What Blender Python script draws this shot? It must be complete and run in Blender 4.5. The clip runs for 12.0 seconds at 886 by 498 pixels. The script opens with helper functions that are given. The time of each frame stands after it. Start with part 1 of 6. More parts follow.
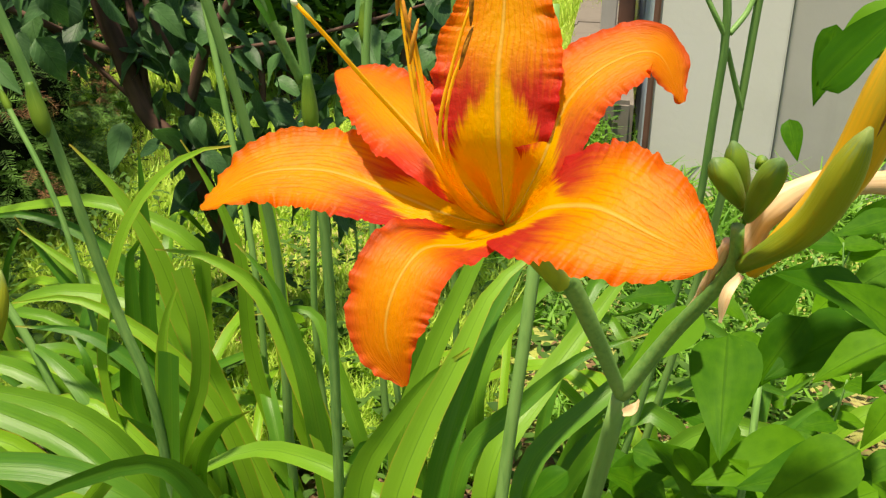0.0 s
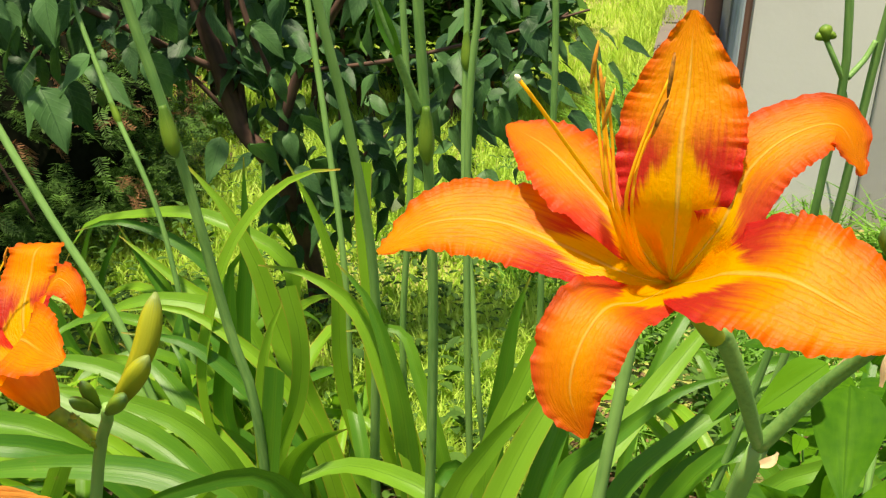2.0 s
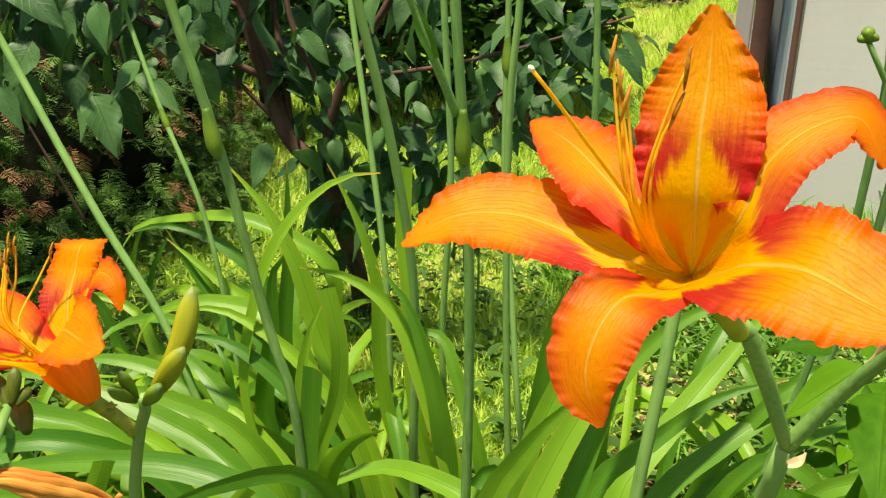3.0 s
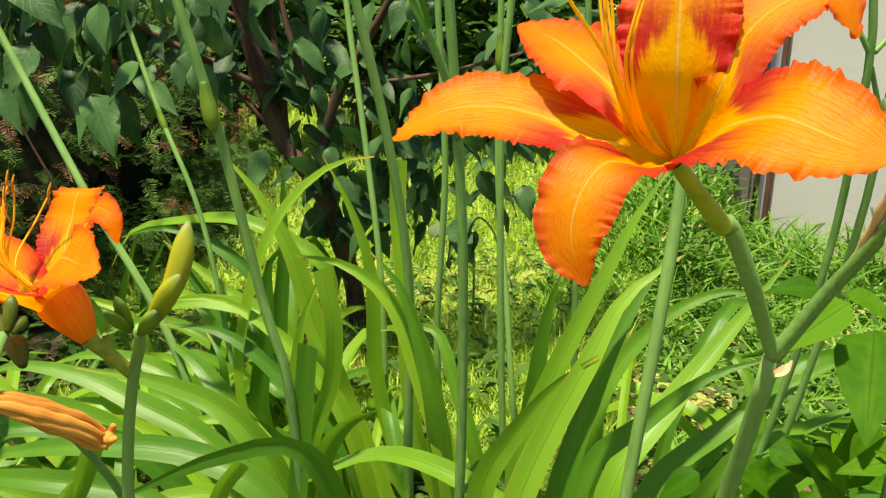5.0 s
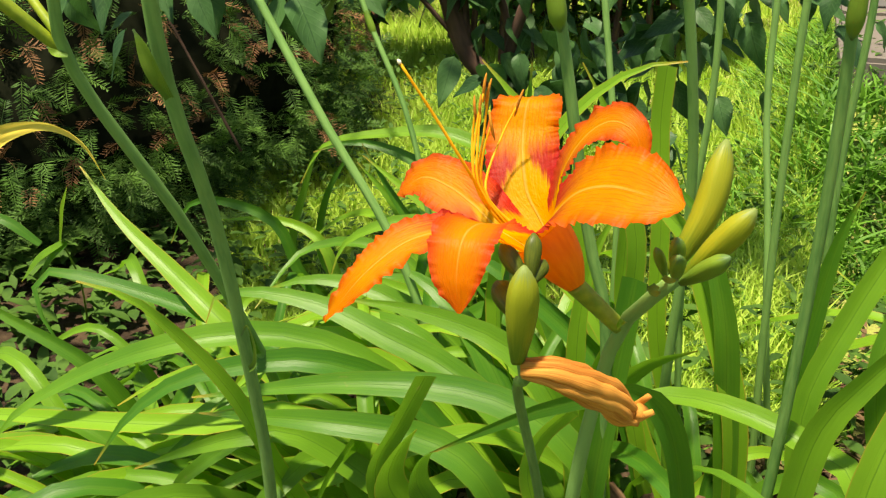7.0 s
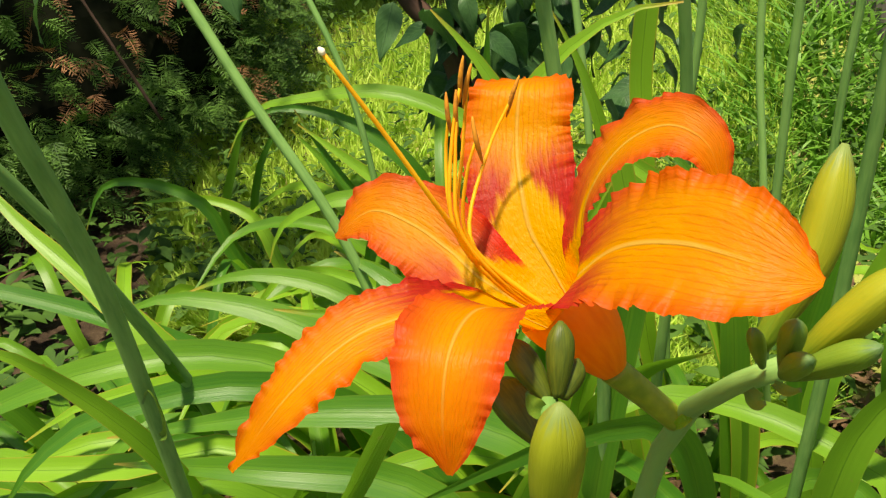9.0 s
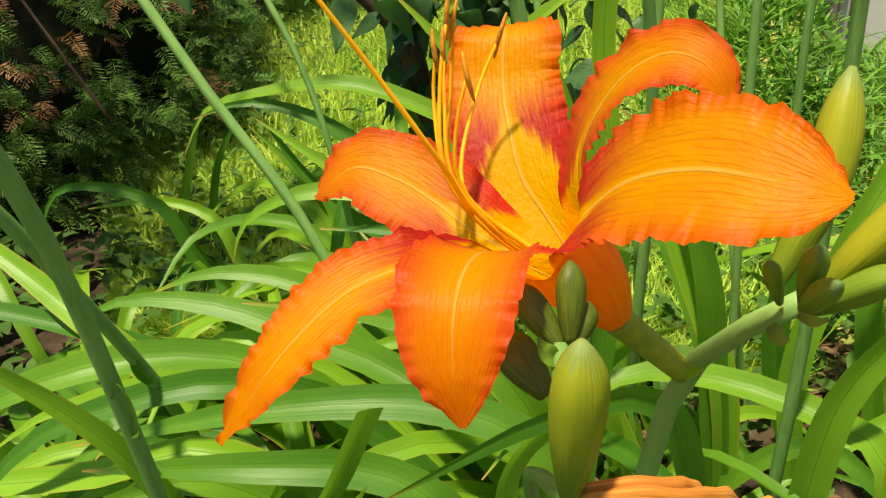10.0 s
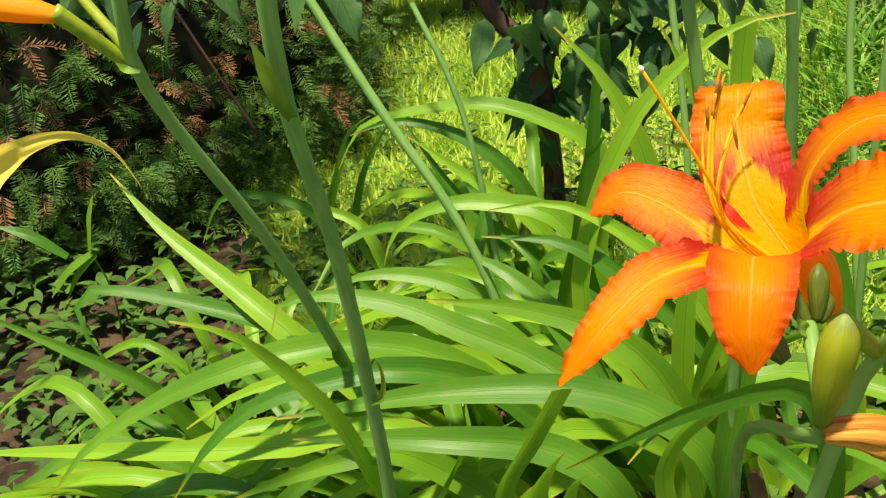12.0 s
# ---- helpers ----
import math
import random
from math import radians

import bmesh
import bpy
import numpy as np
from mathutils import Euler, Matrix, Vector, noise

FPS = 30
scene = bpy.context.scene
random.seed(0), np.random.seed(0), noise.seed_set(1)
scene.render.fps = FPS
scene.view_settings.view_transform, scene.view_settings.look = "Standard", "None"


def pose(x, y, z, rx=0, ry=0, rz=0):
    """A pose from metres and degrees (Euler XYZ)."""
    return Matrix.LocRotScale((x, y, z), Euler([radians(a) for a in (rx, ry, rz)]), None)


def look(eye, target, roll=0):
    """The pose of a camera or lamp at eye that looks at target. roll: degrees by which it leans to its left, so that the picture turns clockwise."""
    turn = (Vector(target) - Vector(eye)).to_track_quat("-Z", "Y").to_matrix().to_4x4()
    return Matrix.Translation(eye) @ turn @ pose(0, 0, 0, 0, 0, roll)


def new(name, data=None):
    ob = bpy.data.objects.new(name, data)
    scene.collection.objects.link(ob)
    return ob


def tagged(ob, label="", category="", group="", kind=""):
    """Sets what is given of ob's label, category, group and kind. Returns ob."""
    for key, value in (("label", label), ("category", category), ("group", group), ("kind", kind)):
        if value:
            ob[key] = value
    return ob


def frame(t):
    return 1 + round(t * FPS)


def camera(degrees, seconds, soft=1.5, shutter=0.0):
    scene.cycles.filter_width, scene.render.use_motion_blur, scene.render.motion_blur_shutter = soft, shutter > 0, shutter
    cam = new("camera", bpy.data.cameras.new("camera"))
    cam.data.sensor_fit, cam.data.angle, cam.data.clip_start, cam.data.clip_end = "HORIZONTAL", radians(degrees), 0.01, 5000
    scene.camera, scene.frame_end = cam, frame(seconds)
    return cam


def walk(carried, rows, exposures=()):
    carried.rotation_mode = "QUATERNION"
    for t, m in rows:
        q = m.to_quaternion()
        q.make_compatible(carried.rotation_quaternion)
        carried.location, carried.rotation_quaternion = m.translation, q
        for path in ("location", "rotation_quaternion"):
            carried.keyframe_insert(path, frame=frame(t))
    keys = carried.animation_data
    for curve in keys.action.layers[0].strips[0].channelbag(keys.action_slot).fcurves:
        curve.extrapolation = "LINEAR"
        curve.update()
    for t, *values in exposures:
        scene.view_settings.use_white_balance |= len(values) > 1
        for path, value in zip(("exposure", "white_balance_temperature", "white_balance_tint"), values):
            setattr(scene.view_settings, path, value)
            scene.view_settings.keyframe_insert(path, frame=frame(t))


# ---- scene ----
SUN, SUN_UP, SUN_ROUND, SKY, EXPOSURE = 5.0, 77.0, 204.0, 0.090, 0.91
KELVIN = 7800.0
cam = camera(52.0, 12.0, soft=1.3)
PATH = [
    (0, (0.2194, 0.0810, 0.7422), (-0.1074, 1.8850, -0.0570), 0.20),
    (0.5, (0.2361, 0.0660, 0.7458), (-0.1407, 1.8680, -0.0360), -0.33),
    (1, (0.2169, 0.0620, 0.7527), (-0.1674, 1.8640, -0.0250), 0.48),
    (1.5, (0.1947, 0.0610, 0.7600), (-0.2151, 1.8570, -0.0200), 0.60),
    (2, (0.1863, 0.0670, 0.7572), (-0.2700, 1.8540, -0.0151), 1.06),
    (2.5, (0.1884, 0.0680, 0.7579), (-0.3418, 1.8350, -0.0157), 0.43),
    (4.5, (0.2191, 0.0340, 0.7190), (-0.3647, 1.8260, 0.0493), 0.59),
    (5, (0.2056, 0.0400, 0.7099), (-0.3554, 1.8380, 0.0368), 0.26),
    (5.5, (0.2145, 0.0200, 0.7086), (-0.3874, 1.8000, 0.0253), 0.59),
    (6, (0.1326, 0.0150, 0.6942), (-0.4501, 1.7830, -0.0373), -0.32),
    (6.2, (0.0986, 0.0190, 0.7103), (-0.5149, 1.7410, -0.1006), 0.56),
    (6.5, (0.0457, 0.0290, 0.7009), (-0.5970, 1.7350, -0.1230), -0.52),
    (8.5, (-0.0747, 0.1620, 0.6659), (-0.6526, 1.8140, -0.3029), -1.09),
    (9, (-0.0692, 0.1790, 0.6620), (-0.5833, 1.8520, -0.3059), -2.47),
    (9.5, (-0.0758, 0.1910, 0.6509), (-0.5116, 1.8840, -0.3204), -2.87),
    (10, (-0.0798, 0.1830, 0.6444), (-0.5071, 1.8800, -0.3241), -3.67),
    (10.5, (-0.0997, 0.1580, 0.6604), (-0.5249, 1.8550, -0.3073), -3.87),
    (11, (-0.1162, 0.1370, 0.6719), (-0.5978, 1.8250, -0.2876), -4.28),
    (11.5, (-0.1319, 0.1230, 0.6752), (-0.6279, 1.8090, -0.2792), -3.65),
    (12, (-0.1198, 0.0930, 0.6886), (-0.7158, 1.7550, -0.2512), -5.18),
]
walk(cam, [(t, look(eye, target, roll)) for t, eye, target, roll in PATH], exposures=[(t, EXPOSURE + e, KELVIN, 10.0) for t, e in ((0.0, -0.10), (1.5, -0.04), (2.5, 0.02), (6.5, 0.02), (8.5, -0.14), (10.0, -0.18), (11.0, -0.06), (12.0, 0.04))])

# ---- world, sun, exposure ----
world = bpy.data.worlds.new("sky")
scene.world = world
world.use_nodes = True
wn = world.node_tree
sky = wn.nodes.new("ShaderNodeTexSky")
sky.sky_type, sky.sun_disc = "NISHITA", False
sky.sun_elevation, sky.sun_rotation = radians(SUN_UP), radians(SUN_ROUND)
wn.links.new(sky.outputs[0], wn.nodes["Background"].inputs[0])
wn.nodes["Background"].inputs[1].default_value = SKY
sun = new("sun", bpy.data.lights.new("sun", "SUN"))
sun.data.energy, sun.data.angle, sun.data.color = SUN, radians(3.5), (1.0, 0.95, 0.86)
sun_way = Vector((math.sin(radians(SUN_ROUND)) * math.cos(radians(SUN_UP)), math.cos(radians(SUN_ROUND)) * math.cos(radians(SUN_UP)), math.sin(radians(SUN_UP))))
sun.matrix_world = look(sun_way * 20, (0, 0, 0))


# ---- materials ----
class Nodes:
    """A small wrapper to wire a node material."""

    def __init__(self, name):
        self.m = bpy.data.materials.new(name)
        self.m.use_nodes = True
        self.t = self.m.node_tree
        self.out = self.t.nodes["Material Output"]
        self.b = self.t.nodes["Principled BSDF"]

    def n(self, kind, **sockets):
        node = self.t.nodes.new(kind)
        for k, v in sockets.items():
            self.put(node.inputs[k.replace("_", " ")], v)
        return node

    def put(self, socket, v):
        if hasattr(v, "is_linked"):
            self.t.links.new(v, socket)
        else:
            socket.default_value = v

    def uv(self):
        return self.n("ShaderNodeUVMap").outputs[0]

    def split(self, v):
        s = self.n("ShaderNodeSeparateXYZ")
        self.put(s.inputs[0], v)
        return s.outputs

    def math(self, op, a, b=0.0, clamp=False):
        x = self.t.nodes.new("ShaderNodeMath")
        x.operation, x.use_clamp = op, clamp
        self.put(x.inputs[0], a), self.put(x.inputs[1], b)
        return x.outputs[0]

    def step(self, v, lo, hi):
        x = self.t.nodes.new("ShaderNodeMapRange")
        x.interpolation_type = "SMOOTHSTEP"
        self.put(x.inputs[0], v), self.put(x.inputs[1], lo), self.put(x.inputs[2], hi)
        return x.outputs[0]

    def mix(self, f, a, b):
        x = self.t.nodes.new("ShaderNodeMix")
        x.data_type = "RGBA"
        self.put(x.inputs[0], f), self.put(x.inputs[6], a), self.put(x.inputs[7], b)
        return x.outputs[2]

    def noise(self, scale, detail=3.0, vector=None, rough=0.55):
        x = self.n("ShaderNodeTexNoise", Scale=scale, Detail=detail, Roughness=rough)
        self.put(x.inputs["Vector"], vector if vector is not None else self.n("ShaderNodeTexCoord").outputs["Object"])
        return x.outputs[0]

    def stretch(self, v, s):
        x = self.t.nodes.new("ShaderNodeVectorMath")
        x.operation = "MULTIPLY"
        self.put(x.inputs[0], v), self.put(x.inputs[1], s)
        return x.outputs[0]

    def bump(self, height, strength=0.3, distance=0.001):
        self.put(self.b.inputs["Normal"], self.n("ShaderNodeBump", Strength=strength, Distance=distance, Height=height).outputs[0])
        return self.b.inputs["Normal"].links[0].from_socket

    def base(self, colour, rough=0.6, **more):
        self.put(self.b.inputs["Base Color"], colour)
        self.put(self.b.inputs["Roughness"], rough)
        for k, v in more.items():
            self.put(self.b.inputs[k.replace("_", " ")], v)
        return self.m

    def thin(self, colour, share, normal=None):
        """Lets part of the light through, as a leaf or petal does."""
        tr = self.n("ShaderNodeBsdfTranslucent", Color=colour)
        if normal is not None:
            self.put(tr.inputs["Normal"], normal)
        mx = self.t.nodes.new("ShaderNodeMixShader")
        mx.inputs[0].default_value = share
        self.t.links.new(self.b.outputs[0], mx.inputs[1])
        self.t.links.new(tr.outputs[0], mx.inputs[2])
        self.t.links.new(mx.outputs[0], self.out.inputs[0])
        return self.m

    def random(self, island=False):
        return self.n("ShaderNodeNewGeometry").outputs["Random Per Island"] if island else self.n("ShaderNodeObjectInfo").outputs["Random"]


def rgb(r, g, b):
    return (r, g, b, 1.0)


def leaf_material(name, dark, light, veins=34.0, share=0.40, rough=0.39, island=False, tip=None, chevron=False, gloss=0.34):
    """A green blade with lengthwise veins, a pale keel, mottling and a tip that may be dry."""
    k = Nodes(name)
    uv = k.uv()
    u, v, _ = k.split(uv)
    big = k.noise(9.0, 3.0)
    fine = k.noise(1.0, 4.0, k.stretch(uv, (veins, 2.2, 1.0)))
    tone = k.math("ADD", k.math("MULTIPLY", big, 0.55), k.math("MULTIPLY", k.random(island), 0.75))
    col = k.mix(k.step(tone, 0.3, 1.0), dark, light)
    col = k.mix(k.math("MULTIPLY", k.step(fine, 0.42, 0.72), 0.14), col, rgb(light[0] * 1.25, light[1] * 1.2, light[2] * 1.1))
    keel = k.step(k.math("ABSOLUTE", k.math("SUBTRACT", u, 0.5)), 0.13, 0.03)
    groove = k.step(k.math("ABSOLUTE", k.math("SUBTRACT", u, 0.5)), 0.03, 0.008)
    col = k.mix(k.math("MULTIPLY", keel, 0.12), col, rgb(light[0] * 1.5, light[1] * 1.3, light[2] * 1.3))
    col = k.mix(k.math("MULTIPLY", groove, 0.5), col, rgb(dark[0] * 0.8, dark[1] * 0.8, dark[2] * 0.8))
    if chevron:
        side = k.math("ABSOLUTE", k.math("SUBTRACT", u, 0.5))
        rib = k.math("SINE", k.math("MULTIPLY", k.math("SUBTRACT", v, k.math("MULTIPLY", side, 0.55)), 52.0))
        rib = k.step(rib, 0.72, 0.98)
        col = k.mix(k.math("MULTIPLY", rib, 0.22), col, rgb(light[0] * 1.5, light[1] * 1.3, light[2] * 1.6))
        fine = k.math("SUBTRACT", fine, k.math("MULTIPLY", rib, 1.2))
    spots = k.step(k.noise(70.0, 2.0), 0.74, 0.80)
    col = k.mix(k.math("MULTIPLY", spots, 0.45), col, rgb(0.28, 0.24, 0.07))
    if tip:
        dry = k.step(k.math("ADD", v, k.math("MULTIPLY", big, 0.10)), 0.99, 1.08)
        col = k.mix(dry, col, tip)
        edge = k.step(k.math("ADD", k.math("ABSOLUTE", k.math("SUBTRACT", u, 0.5)), k.math("MULTIPLY", k.math("SUBTRACT", fine, 0.5), 0.10)), 0.44, 0.50)
        worn = k.step(k.random(island), 0.60, 0.75)
        col = k.mix(k.math("MULTIPLY", edge, k.math("ADD", 0.10, k.math("MULTIPLY", worn, 0.6))), col, tip)
    k.bump(k.math("ADD", fine, k.math("MULTIPLY", groove, -0.9)), 0.28, 0.0008)
    k.base(col, rough, Specular_IOR_Level=gloss)
    return k.thin(k.mix(0.45, col, rgb(light[0] * 1.12, light[1] * 1.35, light[2] * 0.75)), share, k.b.inputs["Normal"].links[0].from_socket)


def petal_material(name, outer=False):
    """Orange petal: yellow star in the throat, red eye beside the pale midrib, fanning veins, redder rim. An outer petal is
    redder, with a broad yellow-orange band and only a faint eye."""
    k = Nodes(name)
    uv = k.uv()
    u, v, _ = k.split(uv)
    a = k.math("MULTIPLY", k.math("ABSOLUTE", k.math("SUBTRACT", u, 0.5)), 2.0)
    wob = k.math("MULTIPLY", k.math("SUBTRACT", k.noise(1.0, 3.0, k.stretch(uv, (26.0, 3.0, 1.0))), 0.5), 0.20)
    drift = k.math("MULTIPLY", k.noise(1.0, 2.0, k.stretch(uv, (7.0, 9.0, 1.0))), 6.0)
    wave = k.math("ABSOLUTE", k.math("SINE", k.math("ADD", k.math("MULTIPLY", a, 33.0), drift)))
    vein = k.math("MULTIPLY", k.step(wave, 0.75, 0.05), k.step(k.noise(1.0, 3.0, k.stretch(uv, (30.0, 9.0, 1.0))), 0.30, 0.62))
    cloud = k.noise(70.0, 4.0)
    pucker = k.noise(1.0, 3.0, k.stretch(uv, (16.0, 34.0, 1.0)))
    if outer:
        plain, warm, rim, line, red = rgb(0.85, 0.165, 0.009), rgb(0.90, 0.245, 0.008), rgb(0.74, 0.075, 0.016), rgb(0.73, 0.080, 0.008), rgb(0.62, 0.028, 0.026)
    else:
        plain, warm, rim, line, red = rgb(0.89, 0.245, 0.005), rgb(0.95, 0.355, 0.006), rgb(0.82, 0.125, 0.007), rgb(0.74, 0.085, 0.004), rgb(0.58, 0.016, 0.022)
    col = k.mix(k.step(cloud, 0.3, 0.7), plain, warm)
    band = k.math("MULTIPLY", k.step(k.math("ADD", a, wob), 0.80 if outer else 0.75, 0.05), k.step(v, 1.02, 0.72))
    col = k.mix(k.math("MULTIPLY", band, 0.75), col, rgb(0.96, 0.400, 0.006))
    col = k.mix(k.math("MULTIPLY", k.step(k.math("ADD", a, wob), 0.58, 1.0), 0.85), col, rim)
    col = k.mix(k.math("MULTIPLY", vein, 0.14 if outer else 0.30), col, line)
    vv = k.math("ADD", v, wob)
    eye = k.math("MULTIPLY", k.step(vv, 0.71, 0.52), k.step(k.math("ADD", a, wob), 0.05, 0.24))
    col = k.mix(k.math("MULTIPLY", eye, 0.75 if outer else 0.92), col, red)
    reach = k.math("SUBTRACT", 0.60, k.math("MULTIPLY", a, 0.25))
    star = k.step(k.math("SUBTRACT", k.math("ADD", v, k.math("MULTIPLY", wob, 0.7)), reach), 0.035, -0.035)
    col = k.mix(star, col, rgb(0.99, 0.47, 0.006))
    rib = k.math("MULTIPLY", k.step(a, k.math("SUBTRACT", 0.085, k.math("MULTIPLY", v, 0.045)), 0.012), k.step(v, 0.98, 0.78))
    col = k.mix(k.math("MULTIPLY", rib, 0.75), col, rgb(0.98, 0.56, 0.10))
    h = k.math("ADD", k.math("MULTIPLY", vein, -0.12), k.math("ADD", k.math("MULTIPLY", rib, 0.8), k.math("MULTIPLY", pucker, 0.9)))
    k.bump(h, 0.6, 0.0009)
    k.base(col, 0.48, Specular_IOR_Level=0.22)
    return k.thin(col, 0.62, k.b.inputs["Normal"].links[0].from_socket)


def plain_plant(name, low, high, grain=160.0, rough=0.5, share=0.0, along=None, island=False, gloss=0.35):
    k = Nodes(name)
    g = k.noise(grain, 3.0) if along is None else k.noise(1.0, 4.0, k.stretch(k.uv(), along))
    big = k.noise(22.0, 2.0)
    col = k.mix(k.step(k.math("ADD", k.math("MULTIPLY", g, 0.7), k.math("MULTIPLY", k.math("ADD", big, k.math("MULTIPLY", k.random(island), 0.4)), 0.5)), 0.4, 0.85), low, high)
    k.bump(g, 0.3, 0.0006)
    k.base(col, rough, Specular_IOR_Level=gloss)
    if share:
        return k.thin(col, share)
    return k.m


def bud_material(name, foot, body, tip, ripe=0.5):
    """A bud: green at its foot, its own colour along the body with fine lengthwise streaks, grey-green at the tip."""
    k = Nodes(name)
    uv = k.uv()
    _, v, _ = k.split(uv)
    streak, cloud = k.noise(1.0, 4.0, k.stretch(uv, (40.0, 3.0, 1.0))), k.noise(90.0, 3.0)
    vv = k.math("ADD", v, k.math("MULTIPLY", k.math("SUBTRACT", streak, 0.5), 0.35))
    col = k.mix(k.step(vv, 0.05, ripe), foot, body)
    col = k.mix(k.math("MULTIPLY", k.step(streak, 0.55, 0.70), 0.30), col, rgb(body[0] * 1.25, body[1] * 1.2, body[2] * 1.6))
    col = k.mix(k.math("MULTIPLY", k.step(cloud, 0.60, 0.72), 0.25), col, foot)
    col = k.mix(k.math("MULTIPLY", k.step(vv, 0.84, 0.98), 0.75), col, tip)
    k.bump(k.math("ADD", streak, k.math("MULTIPLY", cloud, 0.4)), 0.35, 0.0007)
    k.base(col, 0.46, Specular_IOR_Level=0.30)
    return k.thin(col, 0.15)


LEAF = leaf_material("daylily leaf", rgb(0.040, 0.155, 0.014), rgb(0.195, 0.390, 0.025), tip=rgb(0.50, 0.30, 0.05))
STEM = plain_plant("scape", rgb(0.082, 0.200, 0.044), rgb(0.170, 0.320, 0.080), along=(9.0, 30.0, 1.0), rough=0.5)
PEDICEL = plain_plant("pedicel", rgb(0.13, 0.21, 0.015), rgb(0.27, 0.34, 0.025), rough=0.45)
BUD = bud_material("green bud", rgb(0.075, 0.160, 0.016), rgb(0.150, 0.255, 0.024), rgb(0.085, 0.170, 0.070))
OLIVE = plain_plant("olive bud", rgb(0.045, 0.075, 0.008), rgb(0.12, 0.155, 0.014), along=(40.0, 3.0, 1.0), rough=0.45, share=0.15)
PALEBUD = bud_material("pale bud", rgb(0.120, 0.205, 0.014), rgb(0.275, 0.305, 0.018), rgb(0.170, 0.250, 0.080), 0.5)
RIPE = plain_plant("ripe bud", rgb(0.46, 0.36, 0.03), rgb(0.80, 0.44, 0.02), along=(30.0, 3.0, 1.0), rough=0.42, share=0.2)
PETAL = petal_material("daylily petal")
SEPAL = petal_material("daylily outer petal", True)
TUBE = plain_plant("flower tube", rgb(0.78, 0.25, 0.010), rgb(0.92, 0.38, 0.015), along=(24.0, 2.0, 1.0), share=0.45)
SEAM = plain_plant("bud seam", rgb(0.14, 0.045, 0.010), rgb(0.30, 0.12, 0.02), grain=400.0)
FILAMENT = plain_plant("filament", rgb(0.94, 0.46, 0.015), rgb(0.97, 0.60, 0.03), share=0.45)
ANTHER = plain_plant("anther", rgb(0.10, 0.035, 0.010), rgb(0.55, 0.22, 0.015), grain=700.0, rough=0.8)
STIGMA = plain_plant("stigma", rgb(0.80, 0.70, 0.42), rgb(0.90, 0.84, 0.62), grain=900.0)
WILTED = plain_plant("wilted petal", rgb(0.44, 0.13, 0.02), rgb(0.84, 0.40, 0.08), along=(46.0, 3.0, 1.0), rough=0.7, share=0.25, gloss=0.15)
STRAW = plain_plant("dry petal", rgb(0.42, 0.22, 0.09), rgb(0.72, 0.52, 0.30), along=(22.0, 3.0, 1.0), share=0.15)
DRYLEAF = plain_plant("yellow leaf", rgb(0.72, 0.44, 0.02), rgb(0.92, 0.72, 0.12), along=(18.0, 3.0, 1.0), share=0.35)
DEAD = plain_plant("dead leaf", rgb(0.06, 0.032, 0.016), rgb(0.20, 0.12, 0.055), along=(16.0, 4.0, 1.0), rough=0.8, share=0.15)
BARK = plain_plant("bark", rgb(0.036, 0.018, 0.012), rgb(0.110, 0.060, 0.040), along=(8.0, 14.0, 1.0), rough=0.85)
TREELEAF = leaf_material("lilac leaf", rgb(0.016, 0.056, 0.018), rgb(0.060, 0.150, 0.042), veins=10.0, share=0.24, rough=0.5, chevron=True, gloss=0.28)
SHRUBLEAF = leaf_material("shrub leaf", rgb(0.026, 0.110, 0.004), rgb(0.090, 0.240, 0.008), veins=7.0, share=0.45, rough=0.6, gloss=0.10)
NEEDLE = plain_plant("yew needle", rgb(0.008, 0.031, 0.007), rgb(0.080, 0.175, 0.030), grain=9.0, rough=0.55, share=0.15, island=True, gloss=0.15)
RUST = plain_plant("brown needle", rgb(0.09, 0.042, 0.018), rgb(0.26, 0.13, 0.055), grain=30.0, rough=0.8, share=0.15, island=True)
HAY = plain_plant("dry grass", rgb(0.42, 0.33, 0.14), rgb(0.72, 0.62, 0.36), grain=9.0, rough=0.7, share=0.3, island=True)
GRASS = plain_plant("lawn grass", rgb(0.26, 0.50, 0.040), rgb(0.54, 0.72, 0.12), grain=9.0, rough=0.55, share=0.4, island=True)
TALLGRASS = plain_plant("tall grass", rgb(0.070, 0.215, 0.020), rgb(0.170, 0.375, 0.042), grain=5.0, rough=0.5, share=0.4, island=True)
WEED = plain_plant("weed", rgb(0.017, 0.062, 0.008), rgb(0.072, 0.165, 0.019), grain=20.0, rough=0.75, share=0.35, island=True)


